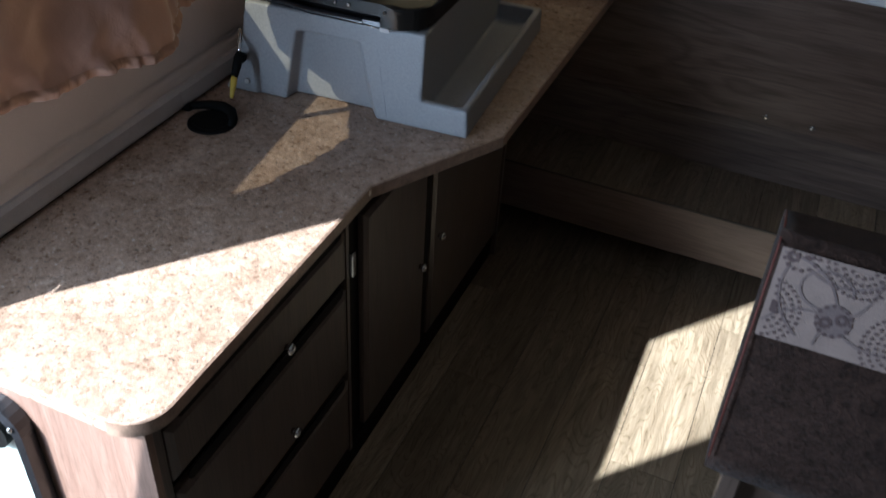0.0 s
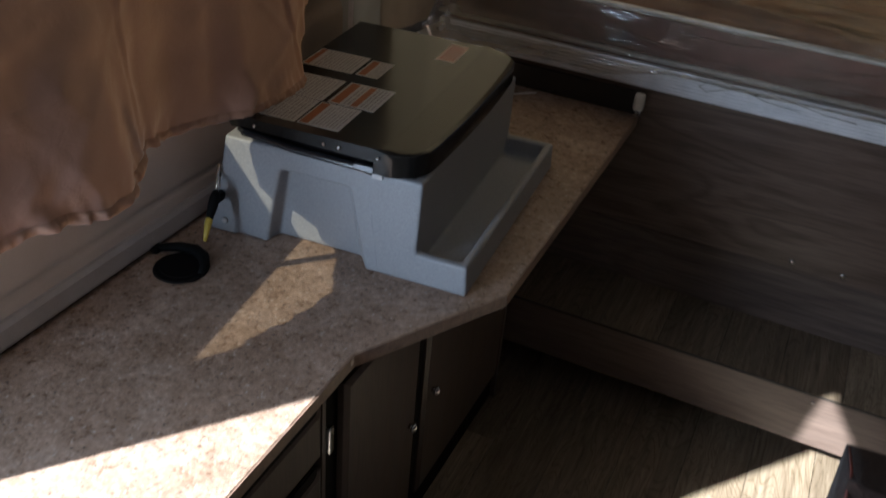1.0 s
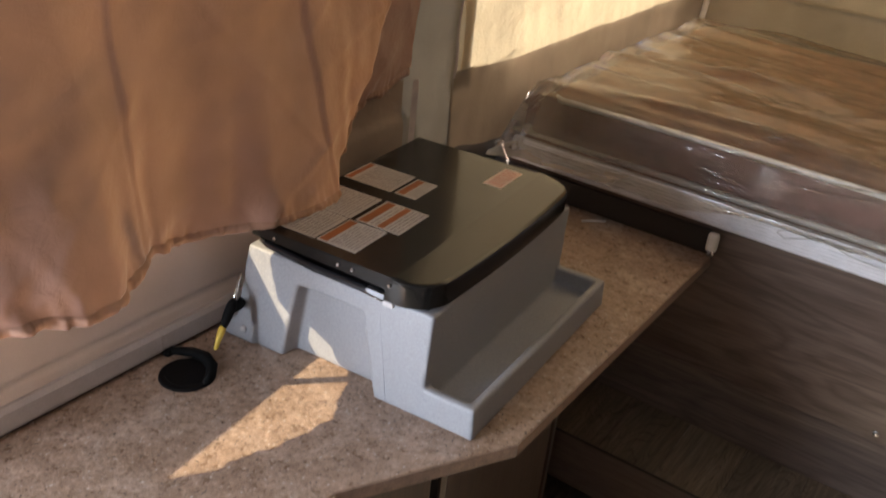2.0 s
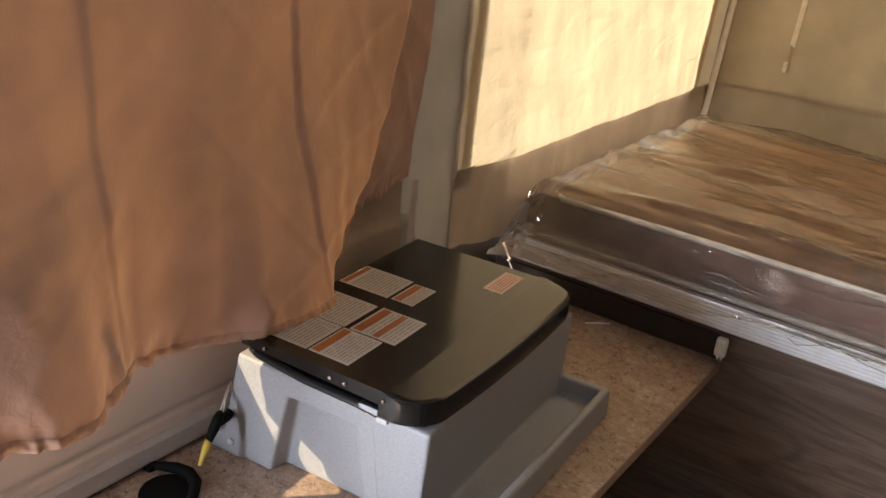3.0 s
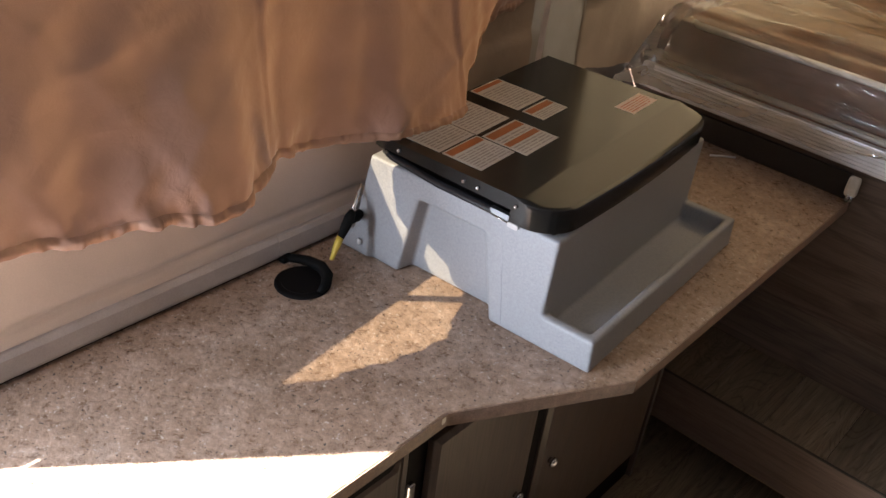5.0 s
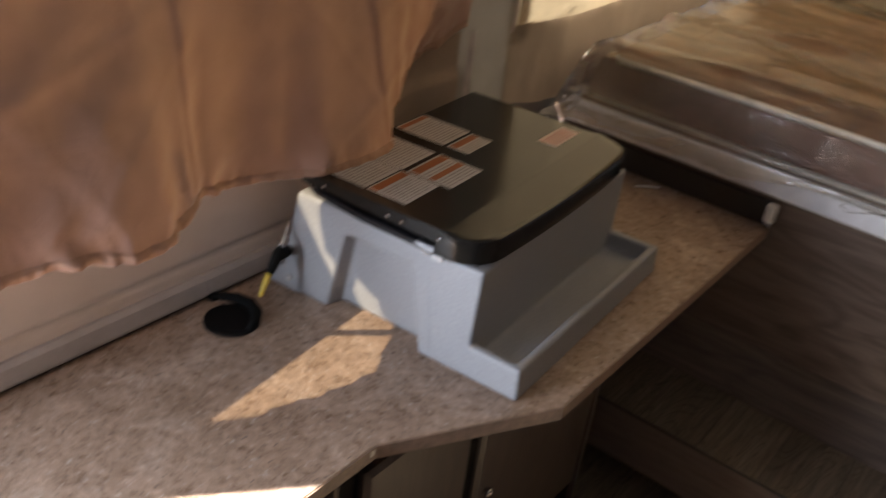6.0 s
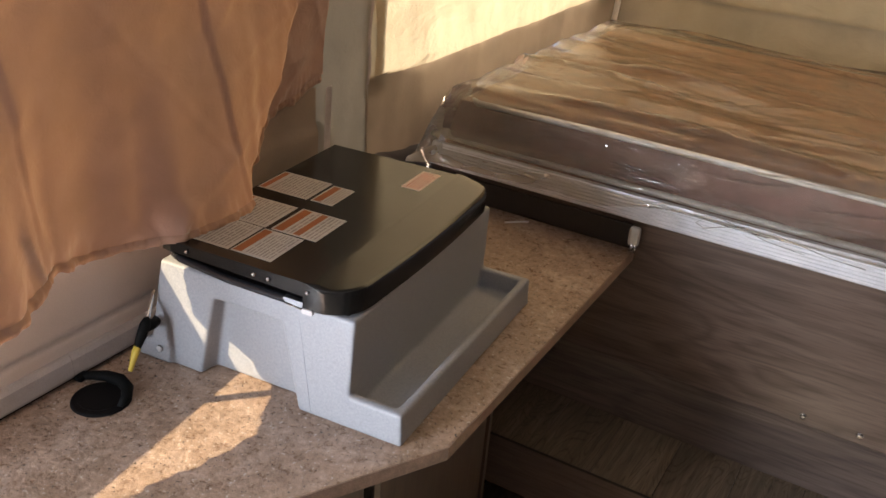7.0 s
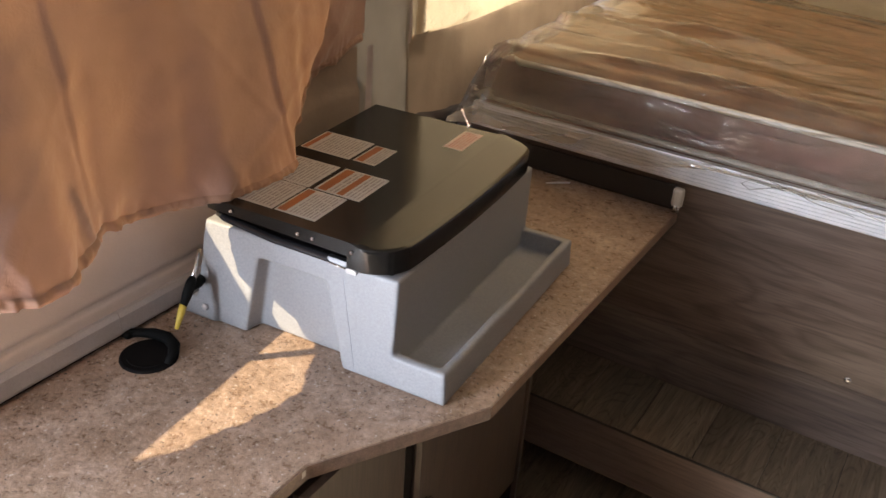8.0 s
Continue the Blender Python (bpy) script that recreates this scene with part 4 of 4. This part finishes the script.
part("pin", tube([(0.620, 2.489, 0.770), (0.621, 2.489, 0.752)], 0.003, 8), CHROME, bracket, smooth=True)

# ---- bunk ----
bunk = thing("bunk_platform", (1.0, 3.2, 0.80), "bunk board with a ribbed aluminium front rail", "bunk")
part("board", box(0.0, 2.03, 2.53, 3.88, 0.815, 0.845), PANEL, bunk)
prof = [(2.512, 0.826), (2.498, 0.826)]
for k in range(6):
    z = 0.830 + k * 0.0085
    prof += [(2.494, z), (2.494, z + 0.0055), (2.4965, z + 0.0062), (2.4965, z + 0.0080)]
prof += [(2.498, 0.886), (2.512, 0.886), (2.530, 0.860), (2.530, 0.826)]
part("front_rail", loft([[(x, y, z) for y, z in prof] for x in (0.06, 2.03)]), ALU, bunk, "ribbed bright aluminium rail")

mattress = thing("mattress", (1.0, 3.1, 0.845), "brown bunk mattress wrapped in loose clear plastic", "mattress")
MX0, MX1, MY0, MY1, MZ0, MZ1 = 0.105, 2.02, 2.545, 3.66, 0.872, 1.006


def mat_top(u, v):
    x, y = MX0 + u * (MX1 - MX0), MY0 + v * (MY1 - MY0)
    e = min(x - MX0, y - MY0, MY1 - y)
    z = MZ1 + 0.006 * noise.noise((x * 3, y * 3, 0)) + 0.004 * noise.noise((x * 5, y * 16, 2)) - 0.012 * max(0, 1 - e / 0.05) ** 2
    return (x, y, z)


part("top_cover", sheet(mat_top, 80, 60), MATTRESS, mattress, smooth=True)
part("side_band", loft([[(MX0 - dx, MY0 - dy, z), (MX1, MY0 - dy, z), (MX1, MY1, z), (MX0 - dx, MY1, z)] for z, dx, dy in ((0.848, 0.045, 0.030), (MZ0 + 0.012, 0.035, 0.004), (MZ1 - 0.010, 0, 0))]), MATTRESS_SIDE, mattress, bevel=0.006)
for z, back in ((MZ1 - 0.010, ()), (MZ0 + 0.014, ((MX0 - 0.03, MY1, MZ0 + 0.014), (MX0 - 0.03, MY0 - 0.002, MZ0 + 0.014)))):
    start = back or ((MX0 + 0.012, MY0 + 0.03, z - 0.004), (MX0 + 0.05, MY0 - 0.003, z - 0.001))
    part("piping", tube([*start, (MX0 + 0.4, MY0 - 0.007, z + 0.003), (MX0 + 1.1, MY0 - 0.005, z - 0.002), (MX1, MY0 - 0.004, z)], 0.008, 8), PIPING, mattress, "pale edge piping", smooth=True)

WRAP_V = [(0.0, (3.675, 0.87)), (0.05, (3.672, 1.00)), (0.09, (3.64, 1.020)), (0.56, (2.556, 1.020)), (0.62, (2.532, 0.998)), (0.78, (2.522, 0.920)), (0.90, (2.494, 0.876)), (1.0, (2.484, 0.850))]
rw = random.Random(11)
CREASES = []
for k in range(34):
    cx0, cv0 = rw.uniform(0.30, 1.55), rw.uniform(0.60, 0.97)
    ang, ln = rw.uniform(-0.7, 0.5), rw.uniform(0.05, 0.15)
    CREASES.append((cx0, cv0, math.cos(ang), math.sin(ang), ln, rw.uniform(0.007, 0.014), rw.uniform(0.008, 0.014), rw.uniform(-4, 4)))
for k in range(26):
    cx0, cv0 = rw.uniform(0.10, 0.75), rw.uniform(0.26, 0.42)
    ang = rw.uniform(-0.5, 0.35)
    CREASES.append((cx0, cv0, math.cos(ang), math.sin(ang), rw.uniform(0.08, 0.30), rw.uniform(0.004, 0.009), rw.uniform(0.012, 0.03), rw.uniform(-1, 1)))
# long tight pleats along the front edge, drawn in at the corner
for k in range(26):
    cx0, cv0 = rw.uniform(0.25, 1.5), rw.uniform(0.36, 0.565)
    ang = rw.uniform(-0.10, 0.04)
    CREASES.append((cx0, cv0, math.cos(ang), math.sin(ang), rw.uniform(0.15, 0.5), rw.uniform(0.005, 0.010), rw.uniform(0.010, 0.018), 0.0))


def wrap(u, v):
    x = 0.020 + u ** 1.15 * (2.025 - 0.020)
    y = z = None
    for (a, pa), (b, pb) in zip(WRAP_V, WRAP_V[1:]):
        if v <= b + 1e-9:
            t = (v - a) / (b - a)
            y, z = pa[0] + (pb[0] - pa[0]) * t, pa[1] + (pb[1] - pa[1]) * t
            break
    k = min(1, max(0, (x - 0.020) / 0.072))
    if k < 1:
        low = 0.850 + 0.008 * noise.noise((y * 6, 0, 0))
        z = low + (z - low) * math.sin(k * math.pi / 2)
        y = y - (1 - k) * 0.05 * min(1, max(0, (2.9 - y) / 0.35))
    fan = x * (0.5 - 0.9 * max(0, 3.1 - y))
    ridge = abs(noise.noise((x * 1.0 + y * 0.6, y * 6.5 + fan * 2.4, 1)))
    streak = abs(noise.noise((x * 1.9 + y * 0.8, y * 9 + fan * 3.2, 9)))
    crinkle = abs(noise.noise((x * 3.2, y * 36 + z * 9 + fan * 6, 4)))
    d = 0.033 * (0.36 - ridge) + 0.015 * (0.30 - streak) + 0.0010 * (0.3 - crinkle)
    hip = max(0, 1 - abs(x - 0.07) / 0.09) * max(0, 1 - abs(v - 0.60) / 0.25)
    d += 0.028 * hip * abs(noise.noise((x * 30 + v * 22, v * 30 - x * 18, 6)))
    d *= (0.12 + 0.88 * min(1, max(0, (x - 0.03) / 0.16))) * (1.0 if v < 0.58 else 0.22)
    flat = v * 2.2
    for cx0, cv0, ca, sa, ln, am, w, bend in CREASES:
        ddx = x - cx0
        if abs(ddx) > ln + w:
            continue
        ddv = flat - cv0 * 2.2
        along = ddx * ca + ddv * sa
        across = abs(-ddx * sa + ddv * ca + bend * along * along)
        if across < w and abs(along) < ln:
            d += am * (1 - across / w) * (1 - (along / ln) ** 2)
    if v < 0.59:
        z += max(-0.006, d)
    else:
        y -= max(-0.004, d) * 0.8
        if v > 0.90:
            tail = (v - 0.90) / 0.10
            z += tail * (lerp(x, [(0.0, -0.012), (0.50, -0.004), (0.70, 0.032), (2.0, 0.036)]) + 0.006 * noise.noise((x * 11, 3, 0)) + 0.002 * noise.noise((x * 40, 5, 0)))
    return (x, y, z)


U_END = 0.045
part("wrap_end", sheet(lambda u, v: wrap(u * U_END, v * 0.88), 36, 300), WRAP_END, mattress, "gathered milky film end", smooth=True)
part("plastic_wrap", sheet(lambda u, v: wrap(U_END + u * (1 - U_END), v * 0.88), 440, 300), WRAP, mattress, "loose crinkled clear plastic film", smooth=True)
part("wrap_edge", sheet(lambda u, v: wrap(u, 0.88 + v * 0.12), 400, 22), WRAP_TAIL, mattress, "gathered milky film edge", smooth=True)

for pts in (((0.74, 2.486, 0.884), (0.80, 2.481, 0.892), (0.86, 2.482, 0.879), (0.90, 2.485, 0.868), (0.98, 2.483, 0.862)),
            ((0.76, 2.487, 0.880), (0.745, 2.483, 0.868), (0.765, 2.482, 0.860), (0.80, 2.485, 0.872), (0.85, 2.484, 0.886)),
            ((0.90, 2.484, 0.890), (0.96, 2.481, 0.882), (1.03, 2.482, 0.870), (1.10, 2.484, 0.866))):
    part("film_tail", tube(pts, [0.0006, 0.0013, 0.0010, 0.0012, 0.0006][:len(pts)], 6), WRAP_END, mattress, "thin loose twist of film", smooth=True)

# ---- brown curtain over the galley window ----
gcurtain = thing("window_curtain", (0.1, 1.4, 1.0), "rust brown satin curtain with a gathered hem", "curtain")
CX = [(0.80, 0.10), (0.93, 0.11), (1.02, 0.124), (1.10, 0.153), (1.185, 0.182), (1.22, 0.183), (1.29, 0.135), (1.352, 0.090), (1.43, 0.061), (1.50, 0.084), (1.57, 0.134), (1.69, 0.146), (1.76, 0.122), (1.81, 0.094), (1.87, 0.076), (1.92, 0.060), (2.085, 0.040)]
CH = [(0.80, 1.03), (0.926, 1.010), (1.02, 1.000), (1.10, 1.006), (1.185, 0.993), (1.217, 0.995), (1.287, 1.001), (1.345, 1.003), (1.43, 0.981), (1.50, 0.982), (1.57, 0.986), (1.69, 0.987), (1.76, 0.989), (1.80, 0.996), (1.84, 1.026), (1.90, 1.076), (1.98, 1.090), (2.085, 1.114)]


FOLD_EDGE = [(0.98, 1.722), (1.046, 1.745), (1.08, 1.782), (1.12, 1.833), (1.18, 1.876), (1.24, 1.900), (1.31, 1.926), (1.465, 1.952), (2.0, 1.97)]


def hang(y, z):
    bottom = lerp(y, CH)
    drop = max(0.0, min(1.0, (z - bottom) / 0.32))
    x = lerp(y, CX)
    x = x + (0.085 - x) * drop * 0.85
    # one broad soft bulge, and two long folds: the cloth swells slowly and falls back sharply
    x += 0.010 * math.exp(-((y - 1.50) / 0.14) ** 2)
    for yc, wide, deep, tilt in ((1.317, 0.030, 0.0042, -0.060), (1.716, 0.028, 0.0055, -0.150)):
        at = yc + tilt * (z - 1.0) + 0.004 * math.sin(z * 9)
        low = min(1.0, 0.35 + drop * 1.6)
        if at - wide < y <= at:
            x -= 0.4 * deep * low * ((y - at + wide) / wide) ** 2
        elif at < y < at + 0.009:
            f = (y - at) / 0.009
            x += deep * low * (-0.4 + 1.4 * f * f * (3 - 2 * f))
        elif at + 0.009 <= y < at + 0.16:
            x += deep * low * (1 - (y - at - 0.009) / 0.151) ** 2
    fold_edge = lerp(z, FOLD_EDGE)
    if y > fold_edge:
        x -= 0.036 * min(1, (y - fold_edge) / 0.012)
    # satin drag lines in the slack lower end
    slack = max(0, min(1, (1.34 - y) / 0.10)) * max(0, min(1, (1.42 - z) / 0.25))
    if slack:
        q = (y * 0.72 + z * 0.69, y * 0.69 - z * 0.72)
        x += slack * (0.014 * (0.4 - abs(noise.noise((q[0] * 2.2, q[1] * 7.5, 21)))) + 0.006 * (0.4 - abs(noise.noise((q[0] * 5 + 3, q[1] * 15, 23)))))
    x += 0.006 * noise.noise((y * 2.6 + z * 1.5, z * 3.5 - y, 7)) + 0.005 * noise.noise((y * 5 + z * 6, z * 5 - y * 5, 3)) + 0.0034 * noise.noise((y * 14 - z * 16, z * 9 + y * 8, 5))
    for a, b, c in ((0.80, 0.60, 11), (-0.45, 0.90, 17)):
        line = abs(noise.noise(((y * a + z * b) * 6.5, (y * b - z * a) * 1.3, c)))
        x += 0.0032 * max(0, 1 - line / 0.14) ** 1.5 * min(1, 0.35 + drop * 3)
    near = max(0, 1 - (z - bottom) / 0.06)
    x += near * (0.011 * noise.noise((y * 34, z * 20, 1)) + 0.005 * noise.noise((y * 80, z * 30, 2)))
    return Vector((max(0.012, x), y, z))


def curtain_body(u, v):
    y = 0.80 + u * 1.285
    b = lerp(y, CH) + 0.016
    p = hang(y, b + v ** 1.3 * (2.0 - b))
    p.y += 0.010 * u ** 8 * (1 - min(1, max(0, (p.z - 1.20) / 0.25)))
    return p


def curtain_hem(u, v):
    y = 0.80 + u * 1.285
    b = lerp(y, CH) + 0.004 * noise.noise((y * 34, 0, 6)) + 0.003 * noise.noise((y * 70, 0, 2))
    top = lerp(y, CH) + 0.017
    p = hang(y, b + v * (top - b))
    p.x += (0.0045 + 0.0030 * noise.noise((y * 75, v * 1.5, 12)) + 0.0020 * noise.noise((y * 160, v, 14))) * math.sin(math.pi * (0.1 + 0.8 * v))
    return p


part("cloth", sheet(curtain_body, 320, 120), CURTAIN, gcurtain, smooth=True)
part("hem", sheet(curtain_hem, 620, 8), CURTAIN_HEM, gcurtain, "darker gathered hem", smooth=True)
part("curtain_track", box(0.05, 0.075, 0.62, 2.10, 2.0, 2.02), ALU_DULL, gcurtain)

# ---- dinette backrest ----
bench = thing("dinette_bench", (1.55, 1.05, 0), "dark walnut dinette bench panel", "bench")
part("panel", box(1.175, 2.02, 1.085, 1.105, 0.0, 0.72), CABINET, bench, bevel=0.002)
part("post", box(1.165, 1.190, 1.06, 1.105, 0.0, 0.70), CABINET, bench, bevel=0.002)
cushion = thing("backrest_cushion", (1.55, 1.08, 0.72), "dark brown chenille backrest cushion with a printed band", "cushion")
A0, A1 = Vector((0, 1.016, 0.7145)), Vector((0, 1.121, 1.039))
UP = (A1 - A0).normalized()
OUT = Vector((0, -UP.z, UP.y))


def cushion_at(x, s, d):
    """x across, s along the height, d out of the front face."""
    p = A0 + UP * s + OUT * d
    return Vector((x, p.y, p.z))


HH = (A1 - A0).length
TH = 0.105


def pillow(u, v):
    x = 1.135 + u * 0.86
    a = 2 * math.pi * v
    ca, sa = math.cos(a), math.sin(a)
    sq = max(abs(ca), abs(sa))
    cx = (abs(ca) / sq) ** 0.8 * math.copysign(1, ca)
    cy = (abs(sa) / sq) ** 0.8 * math.copysign(1, sa)
    e = min(u / 0.05, (1 - u) / 0.05, 1)
    k = 0.90 + 0.10 * math.sqrt(max(0, 1 - (1 - e) ** 2))
    s = HH / 2 + cx * HH / 2 * (0.985 + 0.015 * k)
    d = -TH / 2 + cy * TH / 2 * k + 0.004 * noise.noise((x * 8, s * 8, 0))
    return cushion_at(x, s, d)


bm = sheet(pillow, 50, 64)
bmesh.ops.remove_doubles(bm, verts=bm.verts, dist=0.0004)
bmesh.ops.holes_fill(bm, edges=[e for e in bm.edges if e.is_boundary], sides=0)
part("cover", bm, CHENILLE, cushion, smooth=True)
# Coloured line stands in for the sunlit edge's red glow; no cord is there.
part("edge_glow", tube([cushion_at(1.137, s, dd) for s, dd in ((0.02, 0.002), (0.15, 0.004), (HH - 0.02, 0.003), (HH + 0.004, -0.02), (HH + 0.002, -TH + 0.02))], 0.0014, 8), RED_GLOW, cushion, "thin red-brown line as glow on the cushion's edge", smooth=True)
S0, S1 = HH - 0.135, HH - 0.018


def band_at(x, s, lift=0.0):
    return cushion_at(x, s, 0.0045 + lift + 0.004 * noise.noise((x * 8, s * 8, 0)))


part("printed_band", sheet(lambda u, v: band_at(1.142 + u * 0.84, S0 + v * (S1 - S0)), 40, 8), PRINT_BASE, cushion, "pale band printed with mauve dots and swirls", smooth=True)
part("tag", sheet(lambda u, v: band_at(1.1490 + 0.008 * u, S0 + 0.034 + 0.015 * v, 0.0014), 2, 2), PRINT_DARK, cushion, "small dark tag on the band")
dots, swirls = bmesh.new(), bmesh.new()


def dot(bm, x, s, r, mat=0, lift=0.0012):
    if 1.143 + r < x < 1.97 and S0 + r < s < S1 - r:
        n = 8 if r < 0.01 else 20
        vs = [bm.verts.new(band_at(x + r * math.cos(a), s + r * math.sin(a), lift)) for a in (2 * math.pi * k / n for k in range(n))]
        bm.faces.new(vs).material_index = mat


def ribbon(bm, pts, w):
    for (xa, sa), (xb, sb) in zip(pts, pts[1:]):
        if not (1.143 < xa < 1.97 and 1.143 < xb < 1.97 and S0 + w < sa < S1 - w and S0 + w < sb < S1 - w):
            continue
        d = Vector((xb - xa, sb - sa)).normalized() * w
        q = [(xa - d.y, sa + d.x), (xa + d.y, sa - d.x), (xb + d.y, sb - d.x), (xb - d.y, sb + d.x)]
        bm.faces.new([bm.verts.new(band_at(x, s, 0.0009)) for x, s in q])


for cx, cs in ((1.142, S0 + 0.035), (1.235, S1 + 0.004), (1.300, S0 + 0.030), (1.40, S1 + 0.004), (1.47, S0 + 0.03), (1.57, S1), (1.66, S0 + 0.03), (1.76, S1)):
    for ringn in range(4):
        r = 0.016 + 0.0085 * ringn
        n = int(2 * math.pi * r / 0.0072)
        for k in range(n):
            a = 2 * math.pi * k / n
            dot(dots, cx + r * math.cos(a), cs + r * math.sin(a), 0.0021)
for cx, cs in ((1.222, S0 + 0.044), (1.39, S0 + 0.044), (1.56, S0 + 0.044), (1.165, S1 - 0.004)):
    dot(swirls, cx, cs, 0.0215, 0, 0.0006)
    for k in range(14):
        dot(dots, cx + 0.0195 * math.cos(0.449 * k), cs + 0.0195 * math.sin(0.449 * k), 0.0026)
    for side_x in (-0.0085, 0.0085):
        for k in range(9):
            dot(dots, cx + side_x + 0.0055 * math.cos(0.698 * k), cs + 0.004 * side_x / 0.0085 + 0.0055 * math.sin(0.698 * k), 0.0026)
    for a0 in (0.4, 1.5, 2.7, 4.0, 5.3):
        ribbon(swirls, [(cx + r * math.cos(a0 + r * 9), cs + r * math.sin(a0 + r * 9)) for r in (0.018 + 0.007 * k for k in range(13))], 0.0016)
    ribbon(swirls, [(cx - 0.018 + 0.030 * math.cos(a), cs + 0.034 + 0.024 * math.sin(a)) for a in (0.2 * k for k in range(28))], 0.0016)
tagged(part("dot_print", dots, PRINT_DARK, cushion), kind="stuff")
tagged(part("swirl_print", swirls, PRINT_MID, cushion), kind="stuff")

# ---- floor planks ----
rnd = random.Random(4)
PW, PL = 0.152, 0.91


def plank_mesh(w, l):
    bm = box(0, w - 0.0016, 0, l - 0.0016, -0.004, 0.0)
    me = bpy.data.meshes.new("plank")
    bm.to_mesh(me)
    bm.free()
    me.materials.append(PLANK)
    return me


full = plank_mesh(PW, PL)
x = 0.361
col = 0
while x < RIGHT_X - 0.02:
    w = min(PW, RIGHT_X - x)
    y = BACK_Y - PL * ((col * 0.37 + 0.13) % 1.0)
    while y < 2.42:
        y0, y1 = max(y, BACK_Y), min(y + PL, 2.430)
        whole = w == PW and y0 == y and y1 == y + PL
        ob = new("plank", full if whole else plank_mesh(w, y1 - y0))
        ob.location = (x, y0, 0)
        ob.parent = floor
        y += PL
    ob = new("plank", plank_mesh(w, WALL_Y - STEP_Y - 0.006))
    ob.location = (x, STEP_Y + 0.006, STEP_Z)
    ob.parent = step
    x += PW
    col += 1
